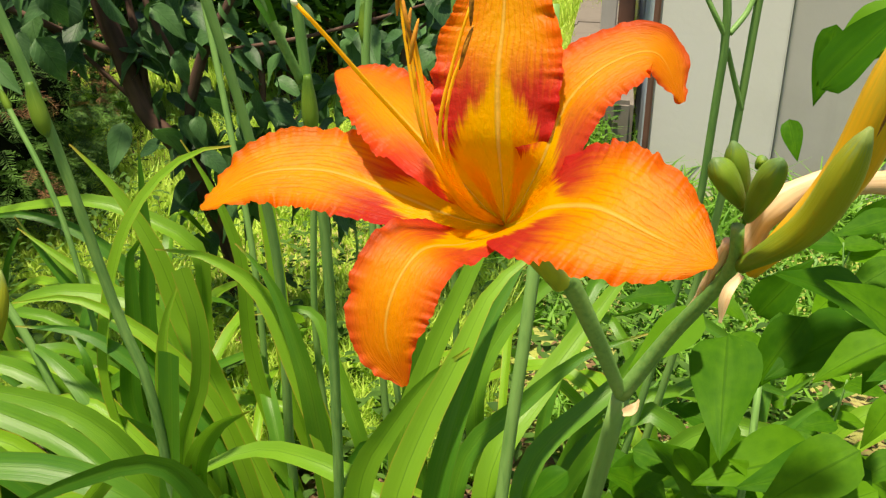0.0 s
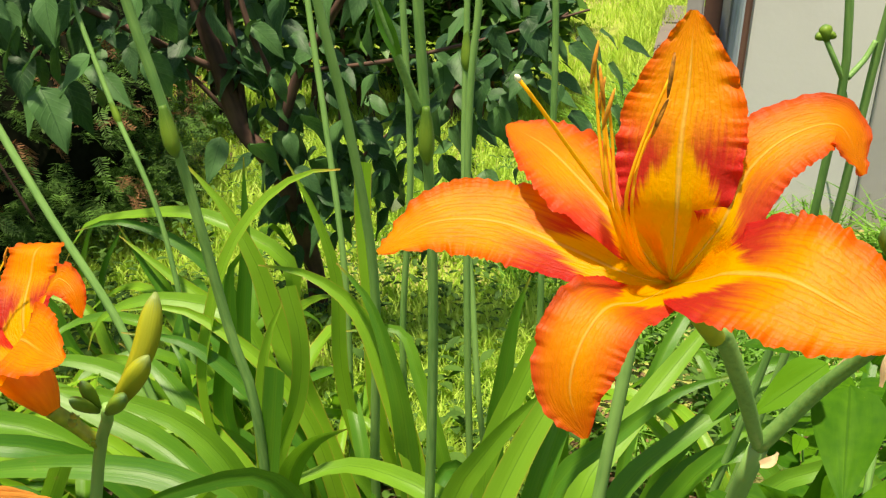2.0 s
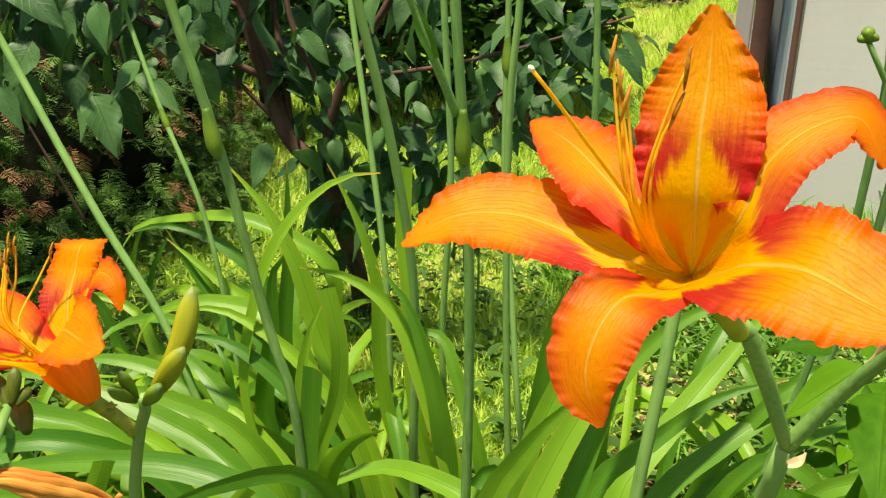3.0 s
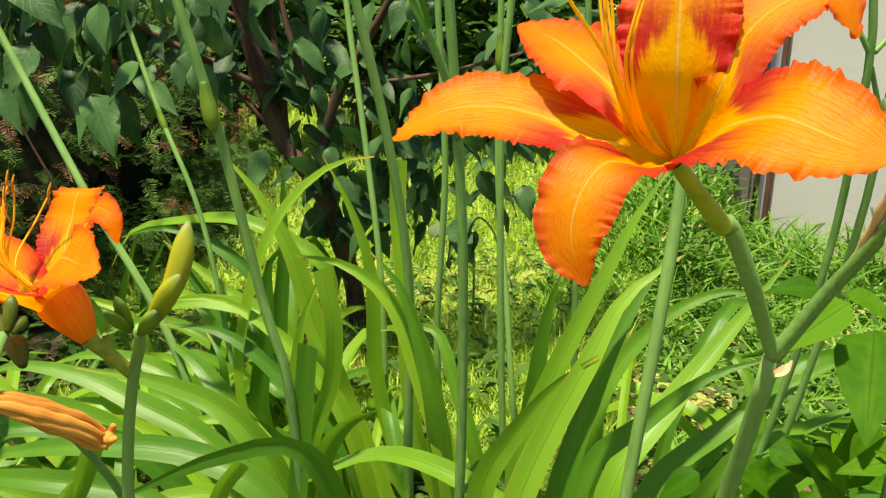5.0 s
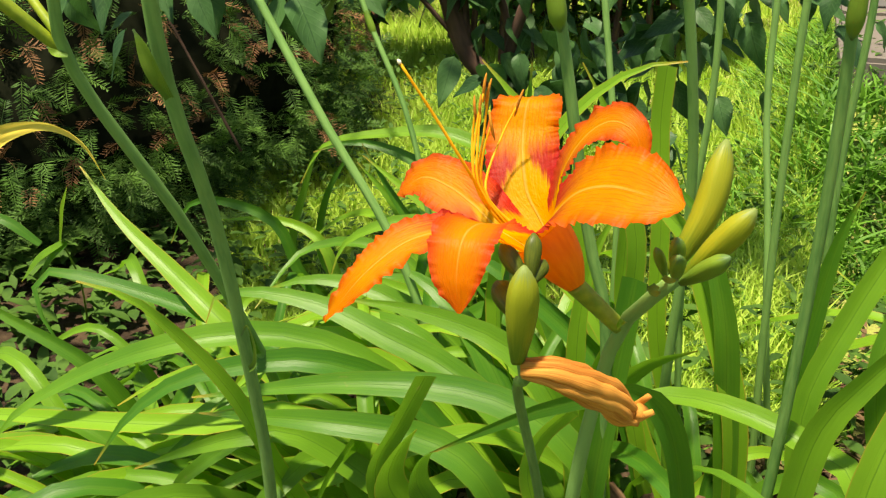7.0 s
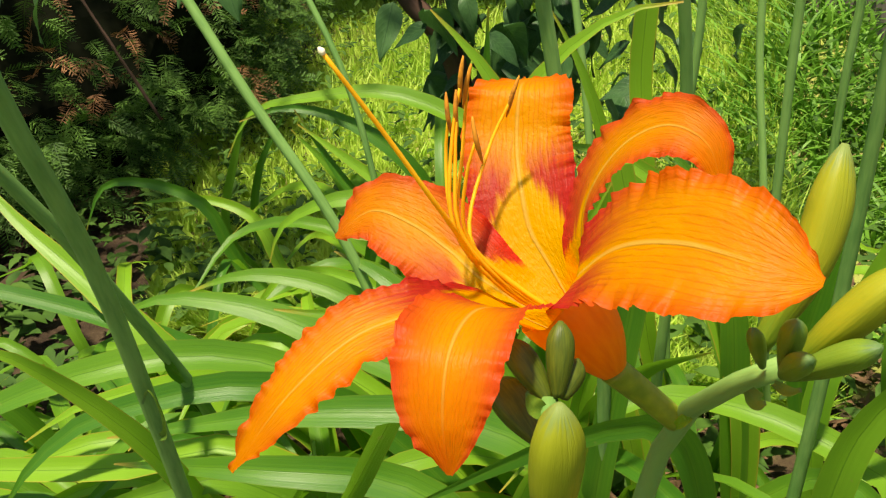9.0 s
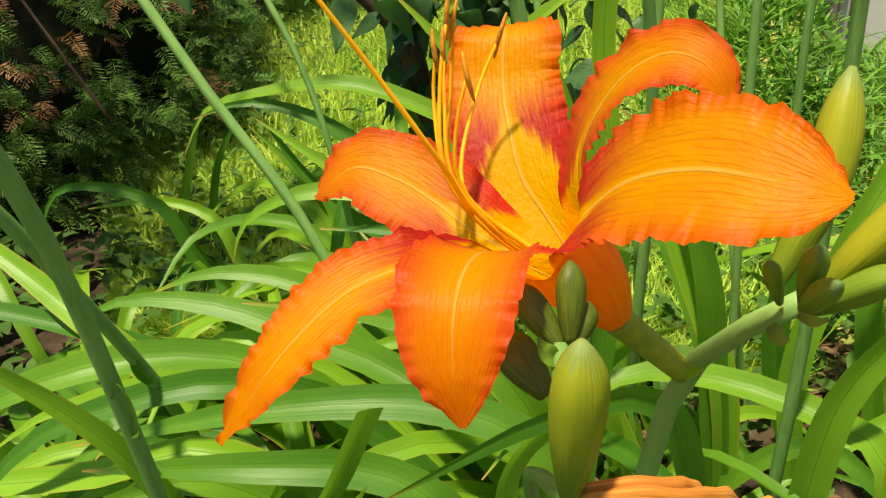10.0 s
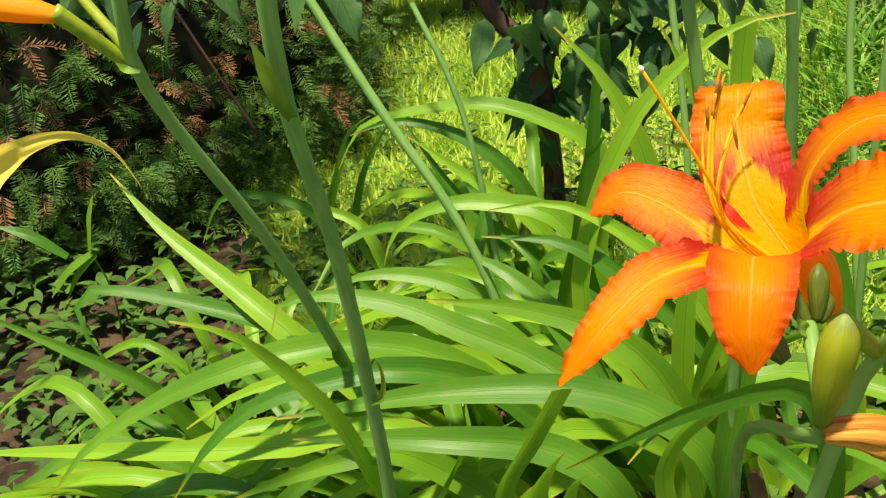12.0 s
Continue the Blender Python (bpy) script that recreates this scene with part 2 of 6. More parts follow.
def soil_material():
    k = Nodes("soil and litter")
    big, mid, fine = k.noise(1.3, 4.0), k.noise(14.0, 5.0), k.noise(120.0, 4.0)
    col = k.mix(k.step(mid, 0.3, 0.7), rgb(0.018, 0.012, 0.008), rgb(0.075, 0.050, 0.029))
    across, along, _ = k.split(k.n("ShaderNodeNewGeometry").outputs["Position"])
    thatch = k.step(k.math("ADD", along, k.math("MULTIPLY", mid, 0.5)), 1.20, 1.55)
    thatch = k.math("MULTIPLY", thatch, k.step(k.math("ADD", across, k.math("MULTIPLY", mid, 0.3)), -0.70, -0.45))
    thatch = k.math("MAXIMUM", thatch, k.step(k.math("ADD", along, k.math("MULTIPLY", mid, 0.5)), 2.6, 3.0))
    beyond = k.step(k.math("ADD", along, k.math("MULTIPLY", mid, 0.5)), 0.3, -0.1)
    beyond = k.math("MAXIMUM", beyond, k.step(k.math("ADD", k.math("ABSOLUTE", k.math("ADD", across, 0.4)), k.math("MULTIPLY", mid, 0.5)), 1.7, 2.2))
    col = k.mix(k.math("MULTIPLY", thatch, 0.85), col, k.mix(k.step(big, 0.3, 0.6), rgb(0.34, 0.29, 0.12), rgb(0.30, 0.36, 0.07)))
    col = k.mix(k.math("MULTIPLY", beyond, 0.9), col, k.mix(k.step(k.noise(30.0, 4.0), 0.35, 0.65), rgb(0.050, 0.110, 0.020), rgb(0.140, 0.210, 0.045)))
    col = k.mix(k.math("MULTIPLY", k.step(fine, 0.55, 0.75), 0.5), col, rgb(0.105, 0.075, 0.043))
    k.bump(k.math("ADD", mid, k.math("MULTIPLY", fine, 0.5)), 0.9, 0.012)
    return k.base(col, 0.95, Specular_IOR_Level=0.15)


def wall_paint(name, colour, stain, scale=3.0):
    k = Nodes(name)
    big, fine = k.noise(scale, 5.0), k.noise(60.0, 4.0)
    streak = k.noise(1.0, 4.0, k.stretch(k.n("ShaderNodeTexCoord").outputs["Object"], (14.0, 14.0, 0.8)))
    col = k.mix(k.math("MULTIPLY", k.step(big, 0.45, 0.75), 0.6), colour, stain)
    col = k.mix(k.math("MULTIPLY", k.step(streak, 0.55, 0.8), 0.5), col, stain)
    k.bump(k.math("ADD", big, k.math("MULTIPLY", fine, 0.4)), 0.35, 0.003)
    return k.base(col, 0.8)


SOIL = soil_material()
WHITEWASH = wall_paint("whitewash", rgb(0.56, 0.55, 0.52), rgb(0.47, 0.45, 0.41))
PLASTER = wall_paint("grey plaster", rgb(0.36, 0.35, 0.33), rgb(0.27, 0.26, 0.24))
BLUEGREY = wall_paint("blue grey paint", rgb(0.36, 0.43, 0.46), rgb(0.22, 0.24, 0.24), 9.0)
BROWNWOOD = wall_paint("brown wood", rgb(0.13, 0.060, 0.038), rgb(0.06, 0.032, 0.024), 12.0)
CONCRETE = wall_paint("concrete", rgb(0.15, 0.13, 0.108), rgb(0.085, 0.072, 0.06), 9.0)


# ---- mesh helpers ----
def raw(name, verts, faces, material, parent=None, label="", uvs=None, smooth=True):
    """Links one mesh object; uvs holds a (u, v) for each vertex."""
    me = bpy.data.meshes.new(name)
    me.from_pydata([tuple(map(float, v)) for v in verts], [], [tuple(map(int, f)) for f in faces])
    if uvs is not None:
        layer = me.uv_layers.new(name="UVMap")
        ix = np.empty(len(me.loops), dtype=np.int32)
        me.loops.foreach_get("vertex_index", ix)
        layer.data.foreach_set("uv", np.asarray(uvs, dtype=np.float32)[ix].ravel())
    if smooth:
        me.polygons.foreach_set("use_smooth", [True] * len(me.polygons))
    me.materials.append(material)
    ob = new(name, me)
    if parent is not None:
        ob.parent = parent
    if label:
        ob["label"] = label
    return ob


def part(name, bm, material, parent, label=""):
    me = bpy.data.meshes.new(name)
    bm.to_mesh(me)
    bm.free()
    me.materials.append(material)
    ob = new(name, me)
    ob.parent = parent
    if label:
        ob["label"] = label
    return ob


def thing(name, label, category, group="", kind="", at=None):
    ob = new(name)
    ob.empty_display_size = 0.02
    return tagged(ob, label, category, group, kind)


def glide(points, n):
    """A smooth line through a few points, by centripetal Catmull-Rom, as n + 1 places."""
    p = [np.array(q, float) for q in points]
    if len(p) == 2:
        return np.array([p[0] + (p[1] - p[0]) * i / n for i in range(n + 1)])
    p = [2 * p[0] - p[1]] + p + [2 * p[-1] - p[-2]]
    knots = [0.0]
    for a, b in zip(p, p[1:]):
        knots.append(knots[-1] + max(1e-5, np.linalg.norm(b - a)) ** 0.5)
    lengths = [np.linalg.norm(b - a) for a, b in zip(p[1:-1], p[2:-1])]
    total, out = sum(lengths), []
    for i in range(n + 1):
        s = total * i / n
        j = 0
        while j < len(lengths) - 1 and s > lengths[j]:
            s -= lengths[j]
            j += 1
        t0, t1, t2, t3 = knots[j:j + 4]
        t = t1 + (t2 - t1) * min(1.0, s / lengths[j])
        a, b, c, d = p[j:j + 4]
        a1 = (t1 - t) / (t1 - t0) * a + (t - t0) / (t1 - t0) * b
        a2 = (t2 - t) / (t2 - t1) * b + (t - t1) / (t2 - t1) * c
        a3 = (t3 - t) / (t3 - t2) * c + (t - t2) / (t3 - t2) * d
        b1 = (t2 - t) / (t2 - t0) * a1 + (t - t0) / (t2 - t0) * a2
        b2 = (t3 - t) / (t3 - t1) * a2 + (t - t1) / (t3 - t1) * a3
        out.append((t2 - t) / (t2 - t1) * b1 + (t - t1) / (t2 - t1) * b2)
    return np.array(out)


def unit(v):
    v = np.array(v, float)
    return v / max(1e-9, np.linalg.norm(v))


def carried_frames(line, face, start=0.5):
    """Tangents, faces and sides along a line; the face is carried along without twist from the middle."""
    n = len(line) - 1
    tan = np.gradient(line, axis=0)
    tan /= np.maximum(1e-9, np.linalg.norm(tan, axis=1))[:, None]
    nor = np.zeros_like(tan)
    m = int(n * start)
    nor[m] = unit(face - tan[m] * np.dot(face, tan[m]))
    for rng, step in ((range(m + 1, n + 1), -1), (range(m - 1, -1, -1), 1)):
        for i in rng:
            q = nor[i + step]
            nor[i] = unit(q - tan[i] * np.dot(q, tan[i]))
    return tan, nor, np.cross(tan, nor)


def sheet(line, half, nor, side, fold, m, lift=None):
    """A grid along a line: half widths, fold (rise of the edges) and an extra lift(u, v)."""
    n = len(line) - 1
    verts, uvs, faces = [], [], []
    for i in range(n + 1):
        v = i / n
        for j in range(m + 1):
            u = 2 * j / m - 1
            h = fold(u, v) * half[i] + (lift(u, v) if lift else 0.0)
            verts.append(line[i] + side[i] * u * half[i] + nor[i] * h)
            uvs.append((j / m, v))
    for i in range(n):
        for j in range(m):
            a = i * (m + 1) + j
            faces.append((a, a + 1, a + m + 2, a + m + 1))
    return verts, faces, uvs


def strap_leaf(parent, points, width, face=(0.0, -0.55, 0.83), cut=False, material=None, fold=0.42, n=22, name="leaf", label="", curl=0.05):
    """One arching, keeled blade through a few places from base to tip."""
    width *= 0.86
    line = glide(points, n)
    tan, nor, side = carried_frames(line, np.array(face, float))
    half = []
    for i in range(n + 1):
        v = i / n
        w = 0.62 + 0.38 * min(1.0, v / 0.35)
        if not cut:
            w *= 1.0 - max(0.0, (v - 0.5) / 0.5) ** 1.9
        half.append(max(0.0006, width * 0.5 * w))
    ph = random.uniform(0, 6)
    verts, faces, uvs = sheet(line, half, nor, side, lambda u, v: fold * abs(u) ** 1.3 * (1.25 - 0.8 * v) + curl * math.sin((11 if curl < 0.1 else 34) * v + 2.5 * u + ph), 6)
    if cut:
        uvs = [(u, v * 0.9) for u, v in uvs]
    return raw(name, verts, faces, material or LEAF, parent, label, uvs)


def twisted_leaf(parent, points, width, face):
    """A dead blade, broad and crumpled in the middle, rolled narrow towards its hanging tip."""
    n, m = 72, 8
    line = glide(points, n)
    tan, nor, side = carried_frames(line, np.array(face, float))
    half = []
    for i in range(n + 1):
        v = i / n
        turn = 0.35 * noise.noise(Vector((v * 6.0, 2.0, 0.5))) + 0.9 * max(0.0, (v - 0.72) / 0.28)
        nor[i], side[i] = nor[i] * math.cos(turn) + side[i] * math.sin(turn), side[i] * math.cos(turn) - nor[i] * math.sin(turn)
        w = (0.7 + 0.3 * min(1.0, v / 0.3)) * (1.0 - 0.62 / (1.0 + math.exp(-(v - 0.70) * 26.0))) * (1.0 - max(0.0, (v - 0.72) / 0.28) ** 1.6)
        half.append(max(0.0007, width * 0.5 * w * (1.0 + 0.22 * noise.noise(Vector((v * 15.0, 7.0, 0.0))))))
    verts, faces, uvs = sheet(line, half, nor, side, lambda u, v: 0.30 * abs(u) + 0.5 * noise.noise(Vector((u * 1.3, v * 13.0, 4.0))), m)
    return raw("leaf", verts, faces, DRYLEAF, parent, "dry twisted yellow leaf", uvs)


def tube(parent, name, points, r0, r1, material, label="", n=18, sides=10, bulge=None, oval=1.0, bumps=0.0, caps=True):
    line = glide(points, n)
    tan, nor, side = carried_frames(line, np.array((0.31, -0.83, 0.41)), 0.3)
    verts, uvs, faces = [], [], []
    for i in range(n + 1):
        v = i / n
        r = r0 + (r1 - r0) * v
        if bulge:
            r = bulge(v)
        r *= 1.0 + bumps * math.sin(23 * v + 1.7)
        for j in range(sides):
            a = 2 * math.pi * j / sides
            verts.append(line[i] + r * (side[i] * math.cos(a) + nor[i] * math.sin(a) * oval))
            uvs.append((j / sides, v))
    for i in range(n):
        for j in range(sides):
            a, b = i * sides + j, i * sides + (j + 1) % sides
            faces.append((a, b, b + sides, a + sides))
    if caps:
        faces.append(tuple(range(sides))[::-1])
        faces.append(tuple(range(n * sides, (n + 1) * sides)))
    return raw(name, verts, faces, material, parent, label, uvs)


def bud(parent, base, tip, radius, material=None, bend=(0, 0, 0), label="", ridges=0.07, name="bud"):
    """A long three-ridged bud that swells above its foot and closes in a blunt tip."""
    a, b = np.array(base, float), np.array(tip, float)
    line = glide([a, (a + b) / 2 + np.array(bend), b], 16)
    tan, nor, side = carried_frames(line, np.array((0.2, -0.9, 0.35)))
    sides = 18
    verts, uvs, faces = [], [], []
    for i in range(17):
        v = i / 16
        r = 0.86 * radius * (0.42 + 0.58 * math.sin(min(1.0, v / 0.62) * math.pi / 2)) * (1 - max(0.0, (v - 0.62) / 0.38) ** 2.6 * 0.86)
        for j in range(sides):
            t = 2 * math.pi * j / sides
            rr = r * (1 + ridges * math.cos(3 * t) + ridges * 0.5 * math.cos(6 * t + 0.6))
            verts.append(line[i] + rr * (side[i] * math.cos(t) + nor[i] * math.sin(t)))
            uvs.append((j / sides, v))
    for i in range(16):
        for j in range(sides):
            p, q = i * sides + j, i * sides + (j + 1) % sides
            faces.append((p, q, q + sides, p + sides))
    faces += [tuple(range(sides))[::-1], tuple(range(16 * sides, 17 * sides))]
    return raw(name, verts, faces, material or BUD, parent, label, uvs)


def funnel(foot, rim):
    """The throat of a flower: place(j, u, t) on a cone from its foot (t = 0) to a rim (t = 1) through six places."""
    q = [np.array(v, float) for v in rim]
    foot = np.array(foot, float)
    mid = np.mean(np.array(rim, float), axis=0)

    def place(j, u, t, loose=1.0):
        s = (j + u) % 6
        i, f = int(s), s - int(s)
        a, b, c, d = q[i - 1], q[i], q[(i + 1) % 6], q[(i + 2) % 6]
        ring = 0.5 * (2 * b + (c - a) * f + (2 * a - 5 * b + 4 * c - d) * f * f + (3 * b - a - 3 * c + d) * f ** 3)
        return foot + (mid - foot) * t + (ring - mid) * (0.03 + 0.97 * max(0.0, t) ** 0.75) * loose

    return place


def petal(parent, throat, j, points, width, face, ruffle=0.0010, cup=0.22, blunt=1.0, seed=0.0, narrow=0.58, foot=0.30, crook=0.0, eye=0.0):
    """One broad petal, from deep in the throat, where it lies on the funnel, over the rim to its ruffled tip."""
    n, m = 144, 26
    inner = j % 2 == 0
    loose, wide = (1.0, 0.74) if inner else (1.05, 0.62)
    line = glide([throat(j, 0, t, loose) for t in (0.0, 0.3, 0.6, 0.9)] + list(points), n)
    steps = np.linalg.norm(np.diff(line, axis=0), axis=1)
    run = np.concatenate([[0], np.cumsum(steps)]) / steps.sum()
    rim = run[int(np.argmin(np.linalg.norm(line - throat(j, 0, 1.0, loose), axis=1)))]
    tan, nor, side = carried_frames(line, np.array(face, float), 0.6)
    half = []
    for i in range(n + 1):
        v = run[i]
        w = foot + (1 - foot) * math.sin(min(1.0, v / narrow) * math.pi / 2) ** 1.4
        if v > narrow:
            w = 1.0 - ((v - narrow) / (1 - narrow)) ** (2.2 * blunt) * 0.94
        half.append(width * 0.5 * w)

    def frill(s, v):
        """The uneven, crimped outline of one margin."""
        grow = min(1.0, max(0.0, (v - rim) / 0.2))
        n1, n2, n3 = (noise.noise(Vector((v * c, seed * 1.7 + c, 5.0 * s))) for c in (7.0, 24.0, 58.0))
        return grow * (0.055 * n1 + 0.045 * n2 + 0.035 * n3)

    def lift(u, v):
        e = max(0.0, abs(u) - 0.35) / 0.65
        grow = min(1.0, max(0.0, (v - rim * 0.8) / 0.22))
        s = 1 if u > 0 else -1
        n1, n2, n3 = (noise.noise(Vector((v * c, seed * 2.3 - c, 3.0 * s))) for c in (6.0, 21.0, 50.0))
        wave = 1.0 * n1 + 1.1 * n2 + 0.9 * n3
        return ruffle * e ** 2.6 * grow * 1.9 * wave - 0.0009 * math.exp(-(u / 0.08) ** 2) * (1 - v) + crook * u * width * v

    verts, faces, uvs = sheet(line, half, nor, side, lambda u, v: cup * u * u * (1 - 0.9 * v), m, lift)
    flip = 1 if np.dot(side[int(n * rim)], throat(j, 0.3, 1.0) - throat(j, -0.3, 1.0)) > 0 else -1
    for k in range(len(verts)):
        i, u = k // (m + 1), 2 * (k % (m + 1)) / m - 1
        verts[k] = verts[k] + side[i] * u * abs(u) ** 5 * half[i] * frill(1 if u > 0 else -1, run[i])
        x = min(1.0, max(0.0, (run[i] / rim - 0.45) / 0.85))
        x = x * x * (3 - 2 * x)
        if x < 1:
            on = throat(j, flip * u * wide, run[i] / rim, loose * (1 + 0.02 * u * u * (1 if inner else -1)))
            verts[k] = on * (1 - x) + np.array(verts[k]) * x
        v = run[i]
        uvs[k] = (uvs[k][0], (0.4 + eye) * v / rim if v < rim else 0.4 + eye + (0.6 - eye) * (v - rim) / (1 - rim))
    return raw("petal", verts, faces, PETAL if inner else SEPAL, parent, "" if inner else "redder outer petal", uvs)


def stamen(parent, points, tip_turn, name="stamen"):
    f = tube(parent, name, points, 0.0008, 0.0004, FILAMENT, n=16, sides=7)
    p = np.array(points[-1], float)
    d = unit(tip_turn) * 0.0055
    tube(f, "anther", [p - d * 1.2, p + (0, -0.0012, 0.0004), p + d], 0, 0, ANTHER, "dark brown curved anther", n=10, sides=7,
         bulge=lambda v: 0.0002 + 0.00045 * math.sin(math.pi * v) ** 0.6)
    return f


def pistil(parent, points):
    f = tube(parent, "pistil", points, 0.0008, 0.0005, FILAMENT, n=18, sides=8)
    p, q = np.array(points[-1], float), np.array(points[-2], float)
    d = unit(p - q)
    tube(f, "stigma", [p - d * 0.0008, p + d * 0.0014], 0, 0, STIGMA, "pale stigma", n=6, sides=8, bulge=lambda v: 0.0008 * math.sin(math.pi * (0.12 + 0.8 * v)))
    return f


def wilted(parent, points, radius, material, name="wilted_flower", label="shrivelled orange flower"):
    """A withered flower: limp petals wrung round one another along a line, loose at the end."""
    core = tube(parent, name, points, radius * 0.6, radius * 0.9, material, label, n=24, sides=10, bumps=0.12)
    line = glide(points, 24)
    tan, nor, side = carried_frames(line, np.array((0.1, -0.9, 0.4)))
    for k in range(6):
        own = []
        for i in range(0, 25, 4):
            v = i / 24
            a = 2 * math.pi * k / 6 + 2.2 * v + 0.3 * math.sin(5 * v + k)
            r = radius * (0.35 + 0.75 * math.sin(math.pi * min(1.0, 0.15 + 0.72 * v)) + 0.25 * v)
            own.append(line[i] + r * (math.cos(a) * side[i] + math.sin(a) * nor[i]) + tan[i] * (0.0025 * ((k * 37) % 5 - 2) * v * v))
        tube(core, "withered_petal", own, 0, 0, material, n=26, sides=8, oval=0.55, bulge=lambda v: radius * (0.28 + 0.5 * math.sin(math.pi * min(1.0, v * 0.9 + 0.05)) * (1 + 0.15 * math.sin(31 * v + k))))
    return core

# ---- ground ----
def ground_height(x, y):
    def ease(v):
        v = min(1.0, max(0.0, v))
        return v * v * (3 - 2 * v)
    bank = 0.18 * ease((y - 1.5) / 0.6) * ease((x + 0.16) / 0.26) * (1 - ease((y - 5.5) / 1.0))
    bank *= 1 - ease((x - 0.22) / 0.10)
    return bank + 0.018 * noise.noise(Vector((x * 1.7, y * 1.7, 3.1))) + 0.006 * noise.noise(Vector((x * 9, y * 9, 1.0)))


def make_ground():
    xs = np.concatenate([np.linspace(-400, -4, 7)[:-1], np.linspace(-4, 4, 81), np.linspace(4, 400, 7)[1:]])
    ys = np.concatenate([np.linspace(-400, -2, 7)[:-1], np.linspace(-2, 7, 91), np.linspace(7, 400, 7)[1:]])
    verts, faces = [], []
    for y in ys:
        for x in xs:
            verts.append((x, y, ground_height(x, y) if abs(x) < 5 and -3 < y < 8 else -0.01))
    w = len(xs)
    for j in range(len(ys) - 1):
        for i in range(w - 1):
            a = j * w + i
            faces.append((a, a + 1, a + w + 1, a + w))
    return tagged(raw("ground", verts, faces, SOIL), "brown soil with leaf litter and thin grass", "ground", kind="structure")


make_ground()


def blades(name, label, material, count, where, tall, wide, lean=0.5, parts=3, category="grass"):
    """Many grass blades in one mesh; where() gives a place, tall() a height there."""
    verts, faces = [], []
    for _ in range(count):
        x, y = where()
        h = tall(x, y)
        if h <= 0:
            continue
        a, b = random.uniform(0, 2 * math.pi), random.uniform(0, 2 * math.pi)
        s = np.array((math.cos(a), math.sin(a), 0)) * random.uniform(0.7, 1.2) * wide
        d = np.array((math.cos(b), math.sin(b), 0)) * h * random.uniform(0.1, lean * 1.6)
        p = np.array((x, y, ground_height(x, y) - 0.004))
        k = len(verts)
        for i in range(parts + 1):
            v = i / parts
            q = p + np.array((0, 0, h * (v - 0.25 * lean * v * v))) + d * v * v
            if i < parts:
                verts += [q - s * (1 - 0.75 * v), q + s * (1 - 0.75 * v)]
            else:
                verts.append(q)
        for i in range(parts - 1):
            faces.append((k + 2 * i, k + 2 * i + 1, k + 2 * i + 3, k + 2 * i + 2))
        e = k + 2 * (parts - 1)
        faces.append((e, e + 1, e + 2))
    return tagged(raw(name, verts, faces, material), label, category, kind="stuff")


def patch(x, y, s, o=0.0):
    return noise.noise(Vector((x * s, y * s, 7.7 + o)))


def lawn_place():
    y = 1.02 + 5.3 * random.random() ** 2.4
    return random.uniform(-0.62 * y - 0.1, 0.12 * y + 0.12), y


def lawn_tall(x, y):
    if x > 0.08 + 0.06 * patch(x, y, 3) and y < 2.6:
        return 0
    m = patch(x, y, 2.2)
    near = min(1.0, (y - 1.1) / 0.5)
    if random.random() > 0.75 + 0.25 * near:
        return 0
    return random.uniform(0.028, 0.080) * max(0.35, 1.0 + 0.9 * m)


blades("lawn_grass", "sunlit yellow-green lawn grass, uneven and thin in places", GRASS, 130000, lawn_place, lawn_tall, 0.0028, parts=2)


def meadow_place():
    y = random.uniform(1.0, 2.68)
    x = random.uniform(-0.10, 0.46 * y)
    return (0.092 - 0.2 * random.random() if y > 2.1 and x < 0.29 else x), y


def meadow_tall(x, y):
    rank = min(1.0, max(0.0, (y - 1.35) / 0.5)) * min(1.0, max(0.0, (x + 0.08) / 0.22))
    m = patch(x, y, 5.0)
    if x > 0.345 and y > 2.14:
        return 0
    if x > 0.32 and y > 1.85 and patch(x, y, 9.0) > -0.25:
        return random.uniform(0.05, 0.17) * (1.0 + 0.5 * patch(x, y, 4.0))
    if x > 0.37 and y > 1.5:
        return random.uniform(0.02, 0.055)
    if m < -0.12 - 0.3 * rank and random.random() < 0.8:
        return 0
    return random.uniform(0.03, 0.07 + 0.06 * rank) * (0.9 + 0.8 * m)


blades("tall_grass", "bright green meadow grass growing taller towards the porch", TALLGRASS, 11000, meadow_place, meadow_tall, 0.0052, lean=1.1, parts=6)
blades("dry_grass", "pale dry grass blades lying in the lawn", HAY, 4000, lawn_place, lambda x, y: 0.6 * lawn_tall(x, y), 0.0022, lean=1.6, parts=2)


